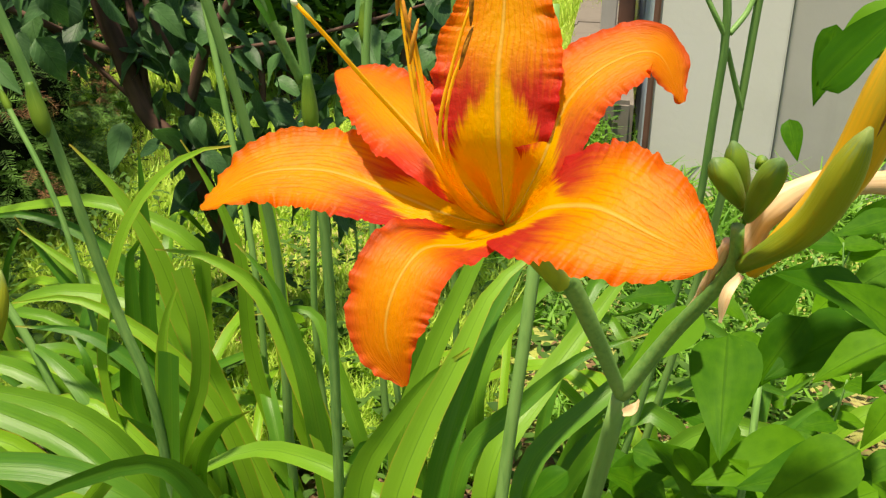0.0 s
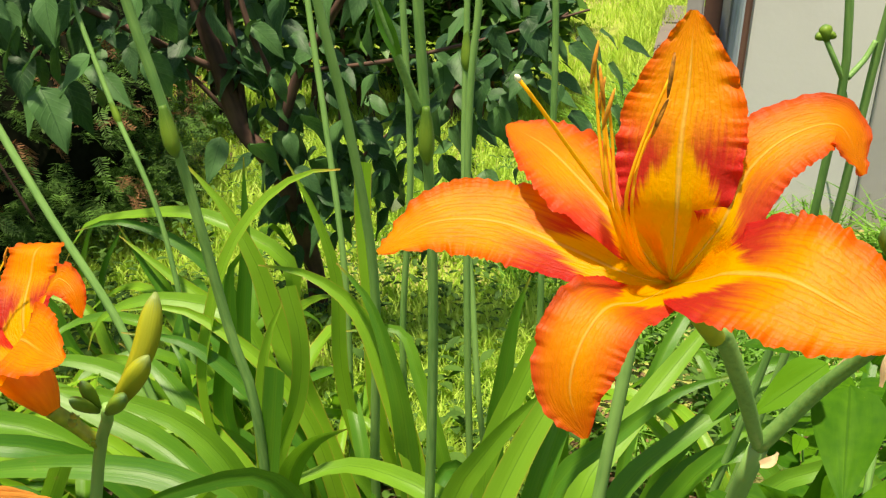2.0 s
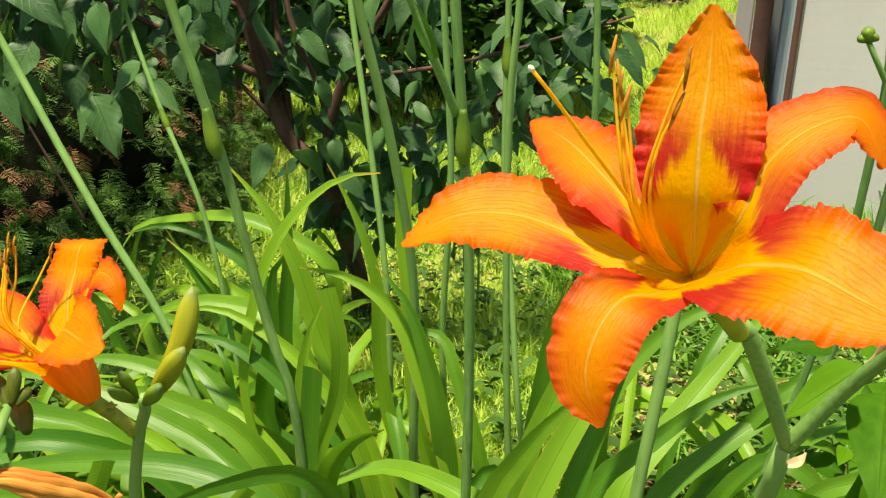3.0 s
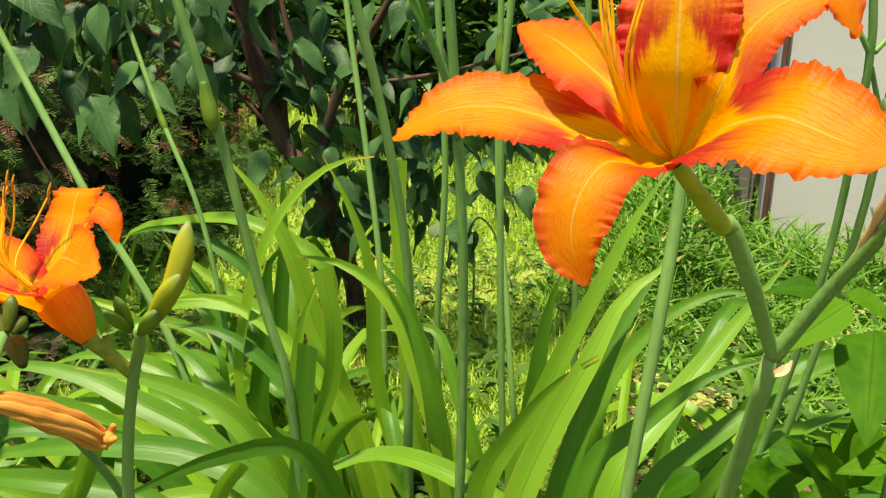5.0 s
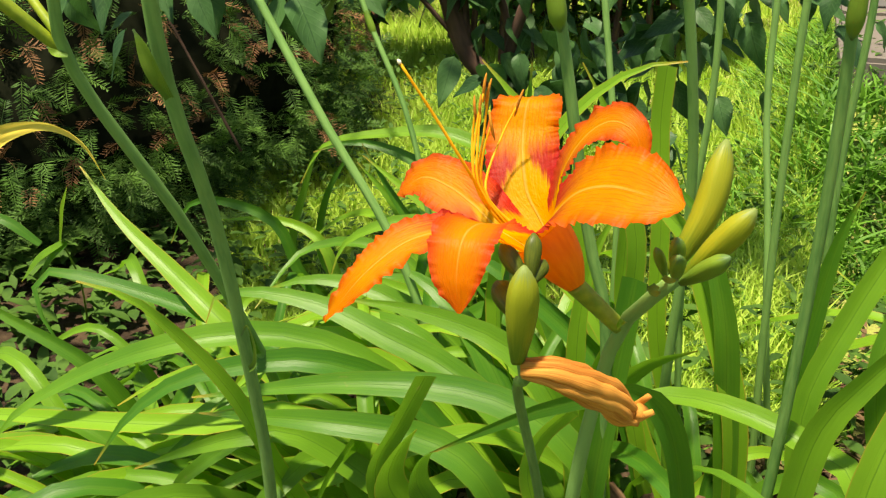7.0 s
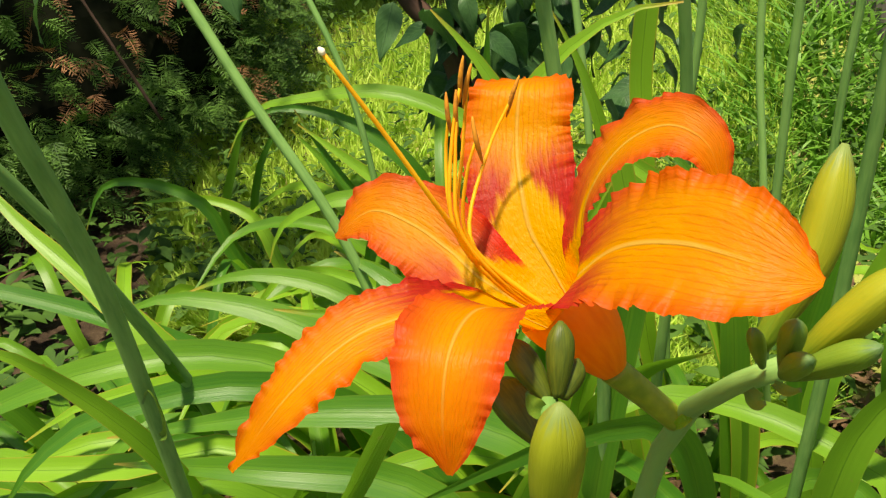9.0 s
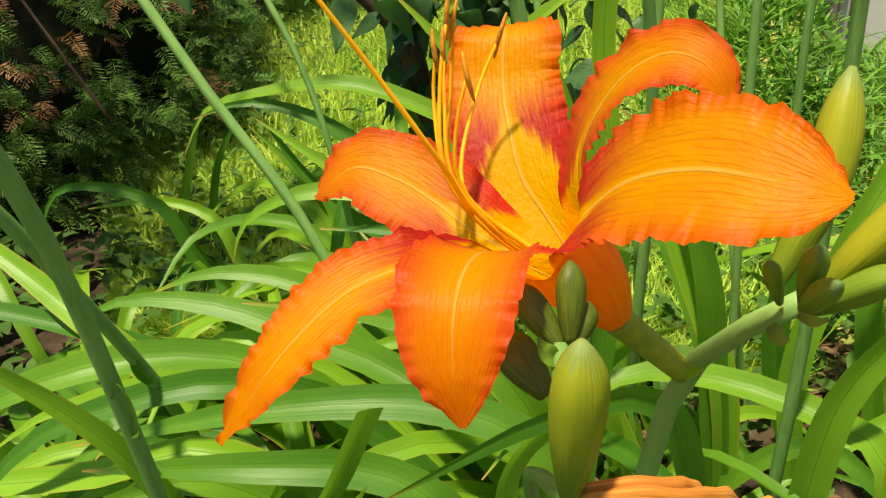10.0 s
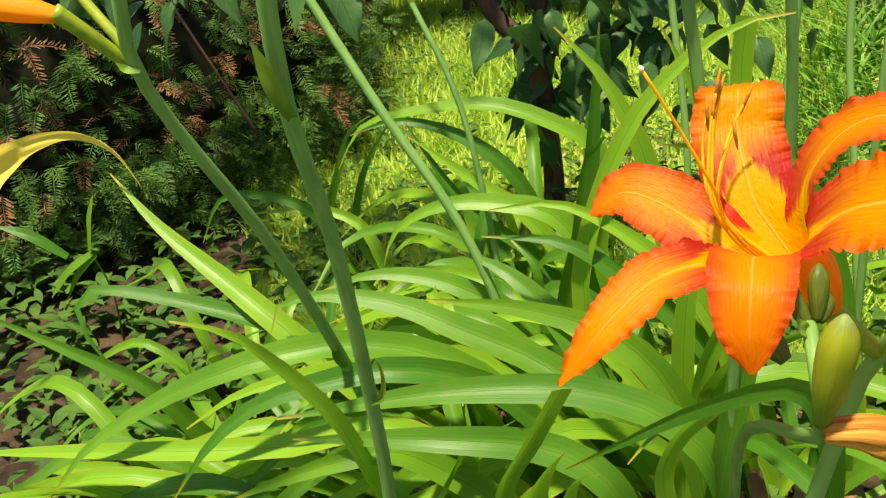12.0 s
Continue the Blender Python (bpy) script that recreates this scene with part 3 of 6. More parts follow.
def weeds(name, label, count, where, size):
    """Low weeds: small pointed leaves on short stems, in one mesh."""
    verts, faces = [], []
    for _ in range(count):
        x, y = where()
        p = np.array((x, y, ground_height(x, y)))
        for _ in range(random.randint(4, 8)):
            a, up = random.uniform(0, 2 * math.pi), random.uniform(0.01, 0.07)
            c, ln = p + (random.gauss(0, 0.012), random.gauss(0, 0.012), up), size * random.uniform(0.6, 1.3)
            d = unit((math.cos(a), math.sin(a), random.uniform(-0.2, 0.6)))
            s = unit(np.cross(d, (0, 0, 1))) * ln * random.uniform(0.18, 0.26)
            n = unit(np.cross(s, d)) * ln
            k = len(verts)
            verts += [c]
            for v, w, z in ((0.22, 0.75, 0.05), (0.48, 1.0, 0.06), (0.75, 0.6, 0.02)):
                verts += [c + d * ln * v - s * w + n * (z + 0.05), c + d * ln * v + n * z, c + d * ln * v + s * w + n * (z + 0.05)]
            verts += [c + d * ln - n * 0.06]
            faces += [(k, k + 2, k + 1), (k, k + 3, k + 2), (k + 7, k + 8, k + 10), (k + 8, k + 9, k + 10)]
            for b in (k + 1, k + 4):
                faces += [(b, b + 1, b + 4, b + 3), (b + 1, b + 2, b + 5, b + 4)]
    return tagged(raw(name, verts, faces, WEED), label, "weeds", kind="stuff")


weeds("weeds", "low green weeds among leaf litter under the bushes", 480, lambda: (random.uniform(-1.7, 0.7), random.uniform(0.7, 1.35)), 0.032)


weeds("weeds", "leafy green weeds in front of the yew", 170, lambda: (random.uniform(-1.4, -0.5), random.uniform(0.5, 1.2)), 0.036)
weeds("weeds", "small green weeds scattered through the lawn", 700, lambda: (lambda y: (random.uniform(-0.6 * y, 0.35 * y), y))(random.uniform(1.3, 2.6)), 0.024)


def litter(count):
    verts, faces = [], []
    for _ in range(count):
        x, y = random.uniform(-0.5, 0.7), random.uniform(0.45, 1.4)
        p = np.array((x, y, ground_height(x, y) + 0.004 + random.uniform(0, 0.006)))
        a = random.uniform(0, 6.3)
        d, ln, w = np.array((math.cos(a), math.sin(a), random.uniform(-0.1, 0.35))), random.uniform(0.008, 0.034), random.uniform(0.0015, 0.006)
        s = np.array((-math.sin(a), math.cos(a), random.uniform(-0.3, 0.3))) * w
        k = len(verts)
        verts += [p - d * ln * 0.5, p - s + (0, 0, 0.002), p + s + (0, 0, 0.003), p + d * ln * 0.5]
        faces += [(k, k + 1, k + 2), (k + 1, k + 3, k + 2)]
    return tagged(raw("leaf_litter", verts, faces, DEAD), "dry brown leaves and straw lying on the soil", "leaf litter", kind="stuff")


litter(4200)

# ---- the shed ----
WALL_Y = 2.70


def box(parent, name, lo, hi, material, label="", bevel=0.004):
    bm = bmesh.new()
    bmesh.ops.create_cube(bm, size=1.0)
    for v in bm.verts:
        v.co = [lo[i] if v.co[i] < 0 else hi[i] for i in range(3)]
    bmesh.ops.bevel(bm, geom=list(bm.edges), offset=bevel, segments=2, affect="EDGES")
    return part(name, bm, material, parent, label)


shed = thing("shed", "whitewashed shed wall with a weathered blue-grey frame and a brown post", "building", kind="structure")
WING_Y = 2.20
box(shed, "wall", (0.327, WING_Y, -0.05), (0.607, WALL_Y + 0.12, 1.42), WHITEWASH, "stained white wall of the projecting wing")
box(shed, "pier", (0.610, WING_Y + 0.03, -0.05), (2.8, WALL_Y + 0.12, 1.42), PLASTER, "bare grey plaster")
box(shed, "frame", (0.309, WING_Y + 0.004, -0.05), (0.324, WALL_Y + 0.12, 1.42), BLUEGREY, "flaking blue-grey boards on the side of the wing")
box(shed, "lath", (0.312, WING_Y - 0.012, -0.05), (0.326, WING_Y + 0.001, 1.42), BROWNWOOD, "weathered brown lath")
box(shed, "post", (0.238, WALL_Y - 0.02, 0.237), (0.282, WALL_Y + 0.10, 1.42), BROWNWOOD, "dark brown post")
box(shed, "trim", (0.190, WALL_Y + 0.02, 0.237), (0.235, WALL_Y + 0.10, 1.42), PLASTER, "grimy pale grey trim")
box(shed, "side_wall", (0.33, WALL_Y + 0.124, -0.05), (2.8, WALL_Y + 2.6, 1.42), PLASTER)
box(shed, "roof", (0.16, WING_Y - 0.07, 1.424), (3.0, WALL_Y + 2.8, 1.49), BROWNWOOD)
porch = thing("porch", "worn raised concrete porch slab beside the shed door", "porch", kind="structure")
for i in range(4):
    box(porch, "slab", (0.10 + 0.004 * (i % 2), 2.12 + 0.52 * i, -0.06), (0.284, 2.632 + 0.52 * i, 0.233 + 0.002 * (i % 2)), CONCRETE, bevel=0.010)


# ---- broad leaves for the tree and shrubs ----
def leaf_mesh(name, ratio, point, droop, waves, material):
    """One pointed broad leaf, 1 long, along x, with a fold at its midrib."""
    n, m = 10, 6
    verts, uvs, faces = [], [], []
    for i in range(n + 1):
        v = i / n
        w = ratio * 0.5 * math.sin(math.pi * min(1, v ** 0.62)) ** 0.85 * (1 - 0.35 * v ** point) + 0.002
        for j in range(m + 1):
            u = 2 * j / m - 1
            z = 0.22 * abs(u) * w - droop * v * v + waves * math.sin(9 * v + 2 * u) * abs(u)
            verts.append((v, u * w, z))
            uvs.append((j / m, v))
    for i in range(n):
        for j in range(m):
            a = i * (m + 1) + j
            faces.append((a, a + 1, a + m + 2, a + m + 1))
    ob = raw(name, verts, faces, material, None, "", uvs)
    me = ob.data
    bpy.data.objects.remove(ob)
    return me


TREE_LEAVES = [leaf_mesh("tree_leaf", r, 3.0, d, w, TREELEAF) for r, d, w in ((0.52, 0.20, 0.03), (0.60, 0.34, 0.045), (0.44, 0.10, 0.02), (0.56, 0.46, 0.04))]
SHRUB_LEAVES = [leaf_mesh("shrub_leaf", r, 2.0, d, w, SHRUBLEAF) for r, d, w in ((0.50, 0.12, 0.015), (0.56, 0.22, 0.02), (0.46, 0.05, 0.01))]


def hang(parent, mesh, place, way, size, roll, name="leaf"):
    """Sets one broad leaf at a place, pointing along way."""
    ob = new(name, mesh)
    ob.parent = parent
    x = Vector(way).normalized()
    z = Vector((math.sin(roll) * 0.5, -0.45, 0.9))
    y = z.cross(x).normalized()
    z = x.cross(y)
    ob.matrix_basis = Matrix.Translation(place) @ Matrix((x, y, z)).transposed().to_4x4() @ Matrix.Scale(size, 4)
    return ob


# ---- the small tree ----
tree = thing("small_tree", "small leaning tree with dark bark and drooping dark green leaves", "tree")
tube(tree, "trunk", [(-0.404, 1.470, -0.020), (-0.400, 1.440, 0.100), (-0.397, 1.380, 0.205), (-0.394, 1.330, 0.285), (-0.412, 1.305, 0.340), (-0.450, 1.300, 0.385), (-0.480, 1.300, 0.478), (-0.503, 1.300, 0.560), (-0.532, 1.290, 0.720), (-0.560, 1.270, 1.000)], 0.018, 0.010, BARK, n=44, sides=12, bumps=0.05)
BOUGHS = [
    [(-0.394, 1.330, 0.290), (-0.386, 1.305, 0.380), (-0.350, 1.300, 0.480), (-0.287, 1.300, 0.578), (-0.180, 1.290, 0.760), (-0.090, 1.270, 0.950)],
    [(-0.392, 1.330, 0.310), (-0.398, 1.330, 0.430), (-0.424, 1.320, 0.500), (-0.445, 1.320, 0.563), (-0.470, 1.330, 0.720), (-0.470, 1.350, 0.900)],
    [(-0.478, 1.300, 0.470), (-0.604, 1.200, 0.560), (-0.736, 1.130, 0.640), (-0.868, 1.100, 0.720)],
    [(-0.398, 1.370, 0.230), (-0.330, 1.430, 0.290), (-0.232, 1.450, 0.380), (-0.103, 1.470, 0.470), (0.016, 1.470, 0.560)],
    [(-0.350, 1.300, 0.480), (-0.220, 1.320, 0.500), (-0.066, 1.350, 0.540), (0.058, 1.370, 0.580)],
    [(-0.505, 1.300, 0.570), (-0.654, 1.210, 0.660), (-0.806, 1.200, 0.740), (-0.970, 1.230, 0.800)],
    [(-0.452, 1.300, 0.390), (-0.550, 1.270, 0.500), (-0.664, 1.270, 0.560)],
    [(-0.450, 1.305, 0.390), (-0.462, 1.325, 0.470), (-0.484, 1.345, 0.570), (-0.500, 1.360, 0.760)],
]
for k, l in enumerate(BOUGHS):
    tube(tree, "branch", l, (0.010, 0.0070, 0.006, 0.0035, 0.0035, 0.005, 0.004, 0.008)[k], 0.0018, BARK, n=18, sides=8, bumps=0.08)
rnd = random.Random(11)
for k, l in enumerate(BOUGHS):
    line = glide(l, 40)
    for i in range(5, 41, 1):
        for _ in range(1 if i % 3 else 2):

            p = line[i] + np.array([rnd.gauss(0, 0.045), rnd.gauss(0, 0.05), rnd.gauss(-0.01, 0.05)])
            if p[2] > 0.98 or p[2] < 0.27 or (p[0] < -0.44 and p[2] < 0.46):
                continue
            a = rnd.uniform(0, 6.3)
            hang(tree, rnd.choice(TREE_LEAVES), p, (math.cos(a), math.sin(a) * 0.8, rnd.uniform(-1.4, -0.1)), rnd.uniform(0.042, 0.078), rnd.uniform(-1.5, 1.5))
for c, num, spread in (((-0.374, 1.350, 0.260), 44, 0.06), ((-0.270, 1.380, 0.300), 28, 0.07), ((-0.304, 1.290, 0.360), 30, 0.07), ((-0.164, 1.410, 0.360), 18, 0.07), ((-0.662, 1.070, 0.580), 68, 0.11), ((-0.856, 1.050, 0.640), 61, 0.11), ((-0.534, 1.070, 0.660), 51, 0.10), ((-0.030, 1.410, 0.500), 16, 0.08)):
    for _ in range(num):
        p = [c[i] + rnd.gauss(0, spread) * (1.0, 0.7, 0.7)[i] for i in range(3)]
        if p[0] < -0.44 and p[2] < 0.46:
            continue
        a = rnd.uniform(0, 6.3)
        hang(tree, rnd.choice(TREE_LEAVES), p, (math.cos(a), math.sin(a) * 0.8, rnd.uniform(-1.8, -0.3)), rnd.uniform(0.044, 0.080), rnd.uniform(-1.5, 1.5))


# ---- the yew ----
# Near-black colour that stands in for the deep shade within the yew.
SHADE = plain_plant("yew inner shade", rgb(0.004, 0.006, 0.003), rgb(0.012, 0.014, 0.008), grain=60.0, rough=1.0, gloss=0.0)

def needle_spray(verts, faces, foot, way, length, up):
    """A drooping shoot with two flat rows of blunt needles, all joined to its twig."""
    d = unit(way)
    s = unit(np.cross(d, up))
    n = np.cross(s, d)
    count = max(7, int(length / 0.0047))
    spine = len(verts)
    for i in range(count + 1):
        v = i / count
        c = foot + d * length * v - n * length * 0.30 * v * v
        verts += [c - s * 0.0006, c + s * 0.0006]
        if i:
            k = spine + 2 * i
            faces.append((k - 2, k - 1, k + 1, k))
    for i in range(count):
        v = i / count
        c = np.array(verts[spine + 2 * i])
        for sg in (0, 1):
            ln = 0.018 * (1.05 - 0.6 * v * v) * random.uniform(0.8, 1.12)
            e = unit(s * (2 * sg - 1) + d * random.uniform(0.45, 0.95) + n * random.uniform(-0.15, 0.35)) * ln
            w = d * 0.0017
            k = len(verts)
            verts += [c + e * 0.5 - w, c + e - w * 0.3, c + e + w * 0.3, c + e * 0.5 + w]
            a, b = spine + 2 * i + sg, spine + 2 * i + 2 + sg
            faces += [(a, k, k + 3), (k, k + 1, k + 2, k + 3)]


def yew(name, label, centre, size, sprays, rusty):
    bush = thing(name, label, "bush")
    stems = []
    for i in range(9):
        a = i * 0.7
        tube(bush, "stem", [(centre[0] + 0.1 * math.cos(a), centre[1] + 0.1 * math.sin(a), -0.02),
                            (centre[0] + 0.3 * size[0] * math.cos(a), centre[1] + 0.3 * size[1] * math.sin(a), centre[2] * 0.8),
                            (centre[0] + 0.75 * size[0] * math.cos(a), centre[1] + 0.75 * size[1] * math.sin(a), centre[2] + 0.4 * size[2])], 0.014, 0.004, BARK, n=12, sides=7, bumps=0.1)
    green, brown = ([], []), ([], [])
    for _ in range(sprays):
        a, h = random.uniform(0, 2 * math.pi), random.uniform(-1, 1)
        if math.sin(a) > 0.3 and random.random() < 0.6:
            continue
        h = h if h > 0 else h * 0.36
        r = ((1 - h * h) ** 0.5 if h > 0 else 1 - 0.5 * h * h) * (0.78 + 0.22 * random.random() ** 0.8)
        lump = 1 + 0.14 * noise.noise(Vector((3 * math.cos(a), 3 * math.sin(a), 3 * h)))
        p = np.array((centre[0] + size[0] * r * lump * math.cos(a), centre[1] + size[1] * r * lump * math.sin(a), centre[2] + size[2] * h * lump))
        if p[2] < 0.03:
            continue
        d = unit((math.cos(a) + random.gauss(0, 0.45), math.sin(a) + random.gauss(0, 0.45), random.gauss(-0.15, 0.35)))
        dry = rusty * (1.5 if p[2] < 0.30 else 0.6) > random.random() and patch(p[0], p[2], 4) > -0.12
        target = brown if dry else green
        for _ in range(2):
            q = d + np.array([random.gauss(0, 0.5) for _ in range(3)])
            needle_spray(target[0], target[1], p, q, random.uniform(0.032, 0.066), np.array((random.gauss(0, 0.3), random.gauss(0, 0.3), 1.0)))
    raw("foliage", green[0], green[1], NEEDLE, bush, "dark green flat needles", smooth=False)["kind"] = "stuff"
    raw("dry_foliage", brown[0], brown[1], RUST, bush, "rusty brown dead needles", smooth=False)["kind"] = "stuff"
    # Added dark solid: paints the gaps between sprays as shade.
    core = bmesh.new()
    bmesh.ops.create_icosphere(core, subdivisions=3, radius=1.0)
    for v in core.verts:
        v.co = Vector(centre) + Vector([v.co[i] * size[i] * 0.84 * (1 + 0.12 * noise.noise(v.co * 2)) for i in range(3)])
    part("inner_mass", core, SHADE, bush, "near-black solid core added for the shade inside the bush")
    return bush


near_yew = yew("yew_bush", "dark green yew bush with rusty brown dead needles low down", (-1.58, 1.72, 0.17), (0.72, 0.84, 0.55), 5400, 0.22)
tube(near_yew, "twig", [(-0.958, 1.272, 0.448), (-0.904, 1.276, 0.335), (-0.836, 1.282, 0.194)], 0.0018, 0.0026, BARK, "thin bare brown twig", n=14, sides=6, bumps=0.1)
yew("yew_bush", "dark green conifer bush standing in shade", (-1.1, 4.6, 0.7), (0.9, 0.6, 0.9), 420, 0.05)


# ---- far shrubs ----
def leafy(name, label, centre, size, count, leaf, material, stems=7):
    """A loose shrub: thin stems and many small pointed leaves in one mesh, gaps left between clusters."""
    bush = thing(name, label, "bush")
    verts, faces = [], []
    for i in range(stems):
        a = 2 * math.pi * i / stems
        t = (centre[0] + 0.7 * size[0] * math.cos(a), centre[1] + 0.7 * size[1] * math.sin(a), centre[2] + size[2] * random.uniform(0.3, 0.8))
        tube(bush, "stem", [(centre[0] + 0.1 * math.cos(a), centre[1] + 0.1 * math.sin(a), -0.02), (centre[0] + 0.3 * size[0] * math.cos(a), centre[1] + 0.3 * size[1] * math.sin(a), centre[2] * 0.7), t], 0.012, 0.004, BARK, n=10, sides=6)
    while len(faces) < 4 * count:
        q = np.array([random.uniform(-1, 1) for _ in range(3)])
        if np.linalg.norm(q) > 1 or noise.noise(Vector(q * 2.6) + Vector(centre)) < -0.08:
            continue
        c = np.array(centre) + q * size
        if c[2] < 0.02:
            continue
        a = random.uniform(0, 6.3)
        d = unit((math.cos(a), math.sin(a), random.uniform(-0.9, 0.4)))
        s = unit(np.cross(d, (random.gauss(0, 0.4), random.gauss(0, 0.4), 1))) * leaf * 0.3
        n, ln, k = np.cross(s, d) * 0.35, leaf * random.uniform(0.7, 1.25), len(verts)
        verts += [c, c + d * ln * 0.4 - s + n, c + d * ln * 0.4, c + d * ln * 0.4 + s + n, c + d * ln]
        faces += [(k, k + 2, k + 1), (k, k + 3, k + 2), (k + 1, k + 2, k + 4), (k + 2, k + 3, k + 4)]
    raw("foliage", verts, faces, material, bush, "small green leaves")["kind"] = "stuff"
    return bush


FARLEAF = plain_plant("far leaf", rgb(0.018, 0.065, 0.010), rgb(0.075, 0.19, 0.025), grain=12.0, share=0.35, island=True)
leafy("leafy_bush", "dark leafy bush behind the small tree", (-0.70, 3.2, 0.42), (0.62, 0.34, 0.46), 2600, 0.06, FARLEAF)
for x, y, n in ((-1.25, 2.55, 1500), (-0.82, 2.70, 1500), (-0.42, 2.85, 1300)):
    leafy("leafy_bush", "low dark leafy bush behind the small tree", (x, y, 0.44), (0.30, 0.20, 0.30), n, 0.062, FARLEAF, stems=5)
leafy("leafy_bush", "dark leafy bush at the edge of the lawn", (-2.1, 3.3, 0.5), (0.8, 0.5, 0.6), 2200, 0.06, FARLEAF)
leafy("leafy_bush", "green hedge bush behind the lawn", (-2.6, 5.6, 0.9), (1.6, 0.8, 1.2), 2500, 0.09, FARLEAF)
leafy("leafy_bush", "green hedge bush behind the lawn", (-0.3, 6.6, 0.9), (1.7, 0.8, 1.2), 2500, 0.09, FARLEAF)

# ---- the broad-leaved shrub ----
shrub = thing("broadleaf_shrub", "young shrub with bright green pointed leaves", "shrub")


def cane_weed(foot, top, leaves, label):
    """A thin cane with a few narrow pointed leaves."""
    w = thing("weed", label, "weed")
    tube(w, "stem", [foot, [(foot[i] + top[i]) / 2 + (0.01, 0.0, 0.02)[i] for i in range(3)], top], 0.0018, 0.0010, BUD, n=12, sides=6)
    for a, b in leaves:
        m = [(a[i] + b[i]) / 2 + (0, 0, 0.008)[i] for i in range(3)]
        strap_leaf(w, [a, m, b], 0.016, n=12, fold=0.2)
    return w
hang(shrub, SHRUB_LEAVES[0], (0.352, 0.450, 0.556), (-0.733, -0.256, 0.631), 0.047, -0.67)
hang(shrub, SHRUB_LEAVES[1], (0.355, 0.470, 0.542), (-0.886, -0.306, -0.347), 0.039, -0.42)
hang(shrub, SHRUB_LEAVES[2], (0.350, 0.430, 0.552), (-0.846, -0.526, -0.088), 0.023, -0.17)
hang(shrub, SHRUB_LEAVES[0], (0.326, 0.510, 0.530), (-0.509, -0.250, -0.824), 0.048, 0.08)
hang(shrub, SHRUB_LEAVES[1], (0.321, 0.380, 0.542), (-0.838, -0.279, -0.468), 0.043, 0.33)
hang(shrub, SHRUB_LEAVES[2], (0.330, 0.380, 0.525), (-0.873, -0.476, -0.107), 0.025, 0.58)
hang(shrub, SHRUB_LEAVES[0], (0.308, 0.550, 0.440), (-0.392, -0.341, -0.855), 0.035, -0.58)
hang(shrub, SHRUB_LEAVES[1], (0.250, 0.530, 0.426), (0.946, -0.318, -0.061), 0.038, -0.33)
hang(shrub, SHRUB_LEAVES[2], (0.234, 0.570, 0.392), (0.885, -0.317, -0.341), 0.038, -0.08)
hang(shrub, SHRUB_LEAVES[0], (0.306, 0.470, 0.654), (0.480, -0.241, 0.844), 0.050, 0.17)
hang(shrub, SHRUB_LEAVES[1], (0.338, 0.480, 0.686), (-0.792, -0.266, -0.550), 0.045, 0.42)
hang(shrub, SHRUB_LEAVES[2], (0.312, 0.490, 0.677), (-0.155, -0.344, -0.926), 0.035, 0.67)
hang(shrub, SHRUB_LEAVES[0], (0.311, 0.550, 0.620), (0.230, -0.552, -0.801), 0.022, -0.50)
hang(shrub, SHRUB_LEAVES[1], (0.353, 0.500, 0.623), (-0.859, -0.498, -0.120), 0.024, -0.25)
hang(shrub, SHRUB_LEAVES[2], (0.373, 0.550, 0.572), (-0.923, -0.326, -0.204), 0.037, 0.00)
hang(shrub, SHRUB_LEAVES[0], (0.384, 0.570, 0.538), (-0.822, -0.313, -0.475), 0.038, 0.25)
hang(shrub, SHRUB_LEAVES[1], (0.281, 0.550, 0.520), (0.875, -0.432, -0.216), 0.028, 0.50)
hang(shrub, SHRUB_LEAVES[2], (0.392, 0.550, 0.466), (-0.504, -0.332, -0.797), 0.036, -0.67)
hang(shrub, SHRUB_LEAVES[0], (0.371, 0.470, 0.481), (-0.839, -0.392, -0.379), 0.031, -0.42)
hang(shrub, SHRUB_LEAVES[1], (0.214, 0.550, 0.390), (-0.780, -0.348, -0.519), 0.034, -0.17)
hang(shrub, SHRUB_LEAVES[2], (0.271, 0.510, 0.443), (0.661, -0.401, -0.634), 0.030, 0.08)
hang(shrub, SHRUB_LEAVES[0], (0.371, 0.510, 0.535), (-0.311, -0.269, -0.912), 0.045, 0.33)
hang(shrub, SHRUB_LEAVES[1], (0.321, 0.600, 0.484), (0.408, -0.252, 0.877), 0.048, 0.58)
hang(shrub, SHRUB_LEAVES[2], (0.320, 0.550, 0.480), (0.601, -0.366, 0.711), 0.033, -0.58)
hang(shrub, SHRUB_LEAVES[0], (0.295, 0.500, 0.419), (-0.872, -0.484, -0.069), 0.025, -0.33)
hang(shrub, SHRUB_LEAVES[1], (0.333, 0.470, 0.441), (-0.637, -0.229, 0.736), 0.052, -0.08)
hang(shrub, SHRUB_LEAVES[2], (0.383, 0.490, 0.440), (-0.762, -0.215, 0.611), 0.056, 0.17)
hang(shrub, SHRUB_LEAVES[0], (0.368, 0.600, 0.541), (0.324, -0.353, 0.878), 0.034, 0.42)
hang(shrub, SHRUB_LEAVES[1], (0.342, 0.550, 0.651), (0.468, -0.472, 0.747), 0.025, 0.67)
hang(shrub, SHRUB_LEAVES[2], (0.369, 0.650, 0.556), (-0.578, -0.369, -0.728), 0.033, -0.50)
hang(shrub, SHRUB_LEAVES[0], (0.292, 0.520, 0.511), (-0.107, -0.940, -0.322), 0.074, -0.30)
hang(shrub, SHRUB_LEAVES[1], (0.294, 0.530, 0.393), (-0.393, -0.314, 0.864), 0.064, 0.20)
hang(shrub, SHRUB_LEAVES[2], (0.275, 0.500, 0.533), (-0.738, -0.422, -0.527), 0.047, 0.40)
hang(shrub, SHRUB_LEAVES[0], (0.276, 0.550, 0.375), (-0.689, -0.345, 0.637), 0.058, -0.10)
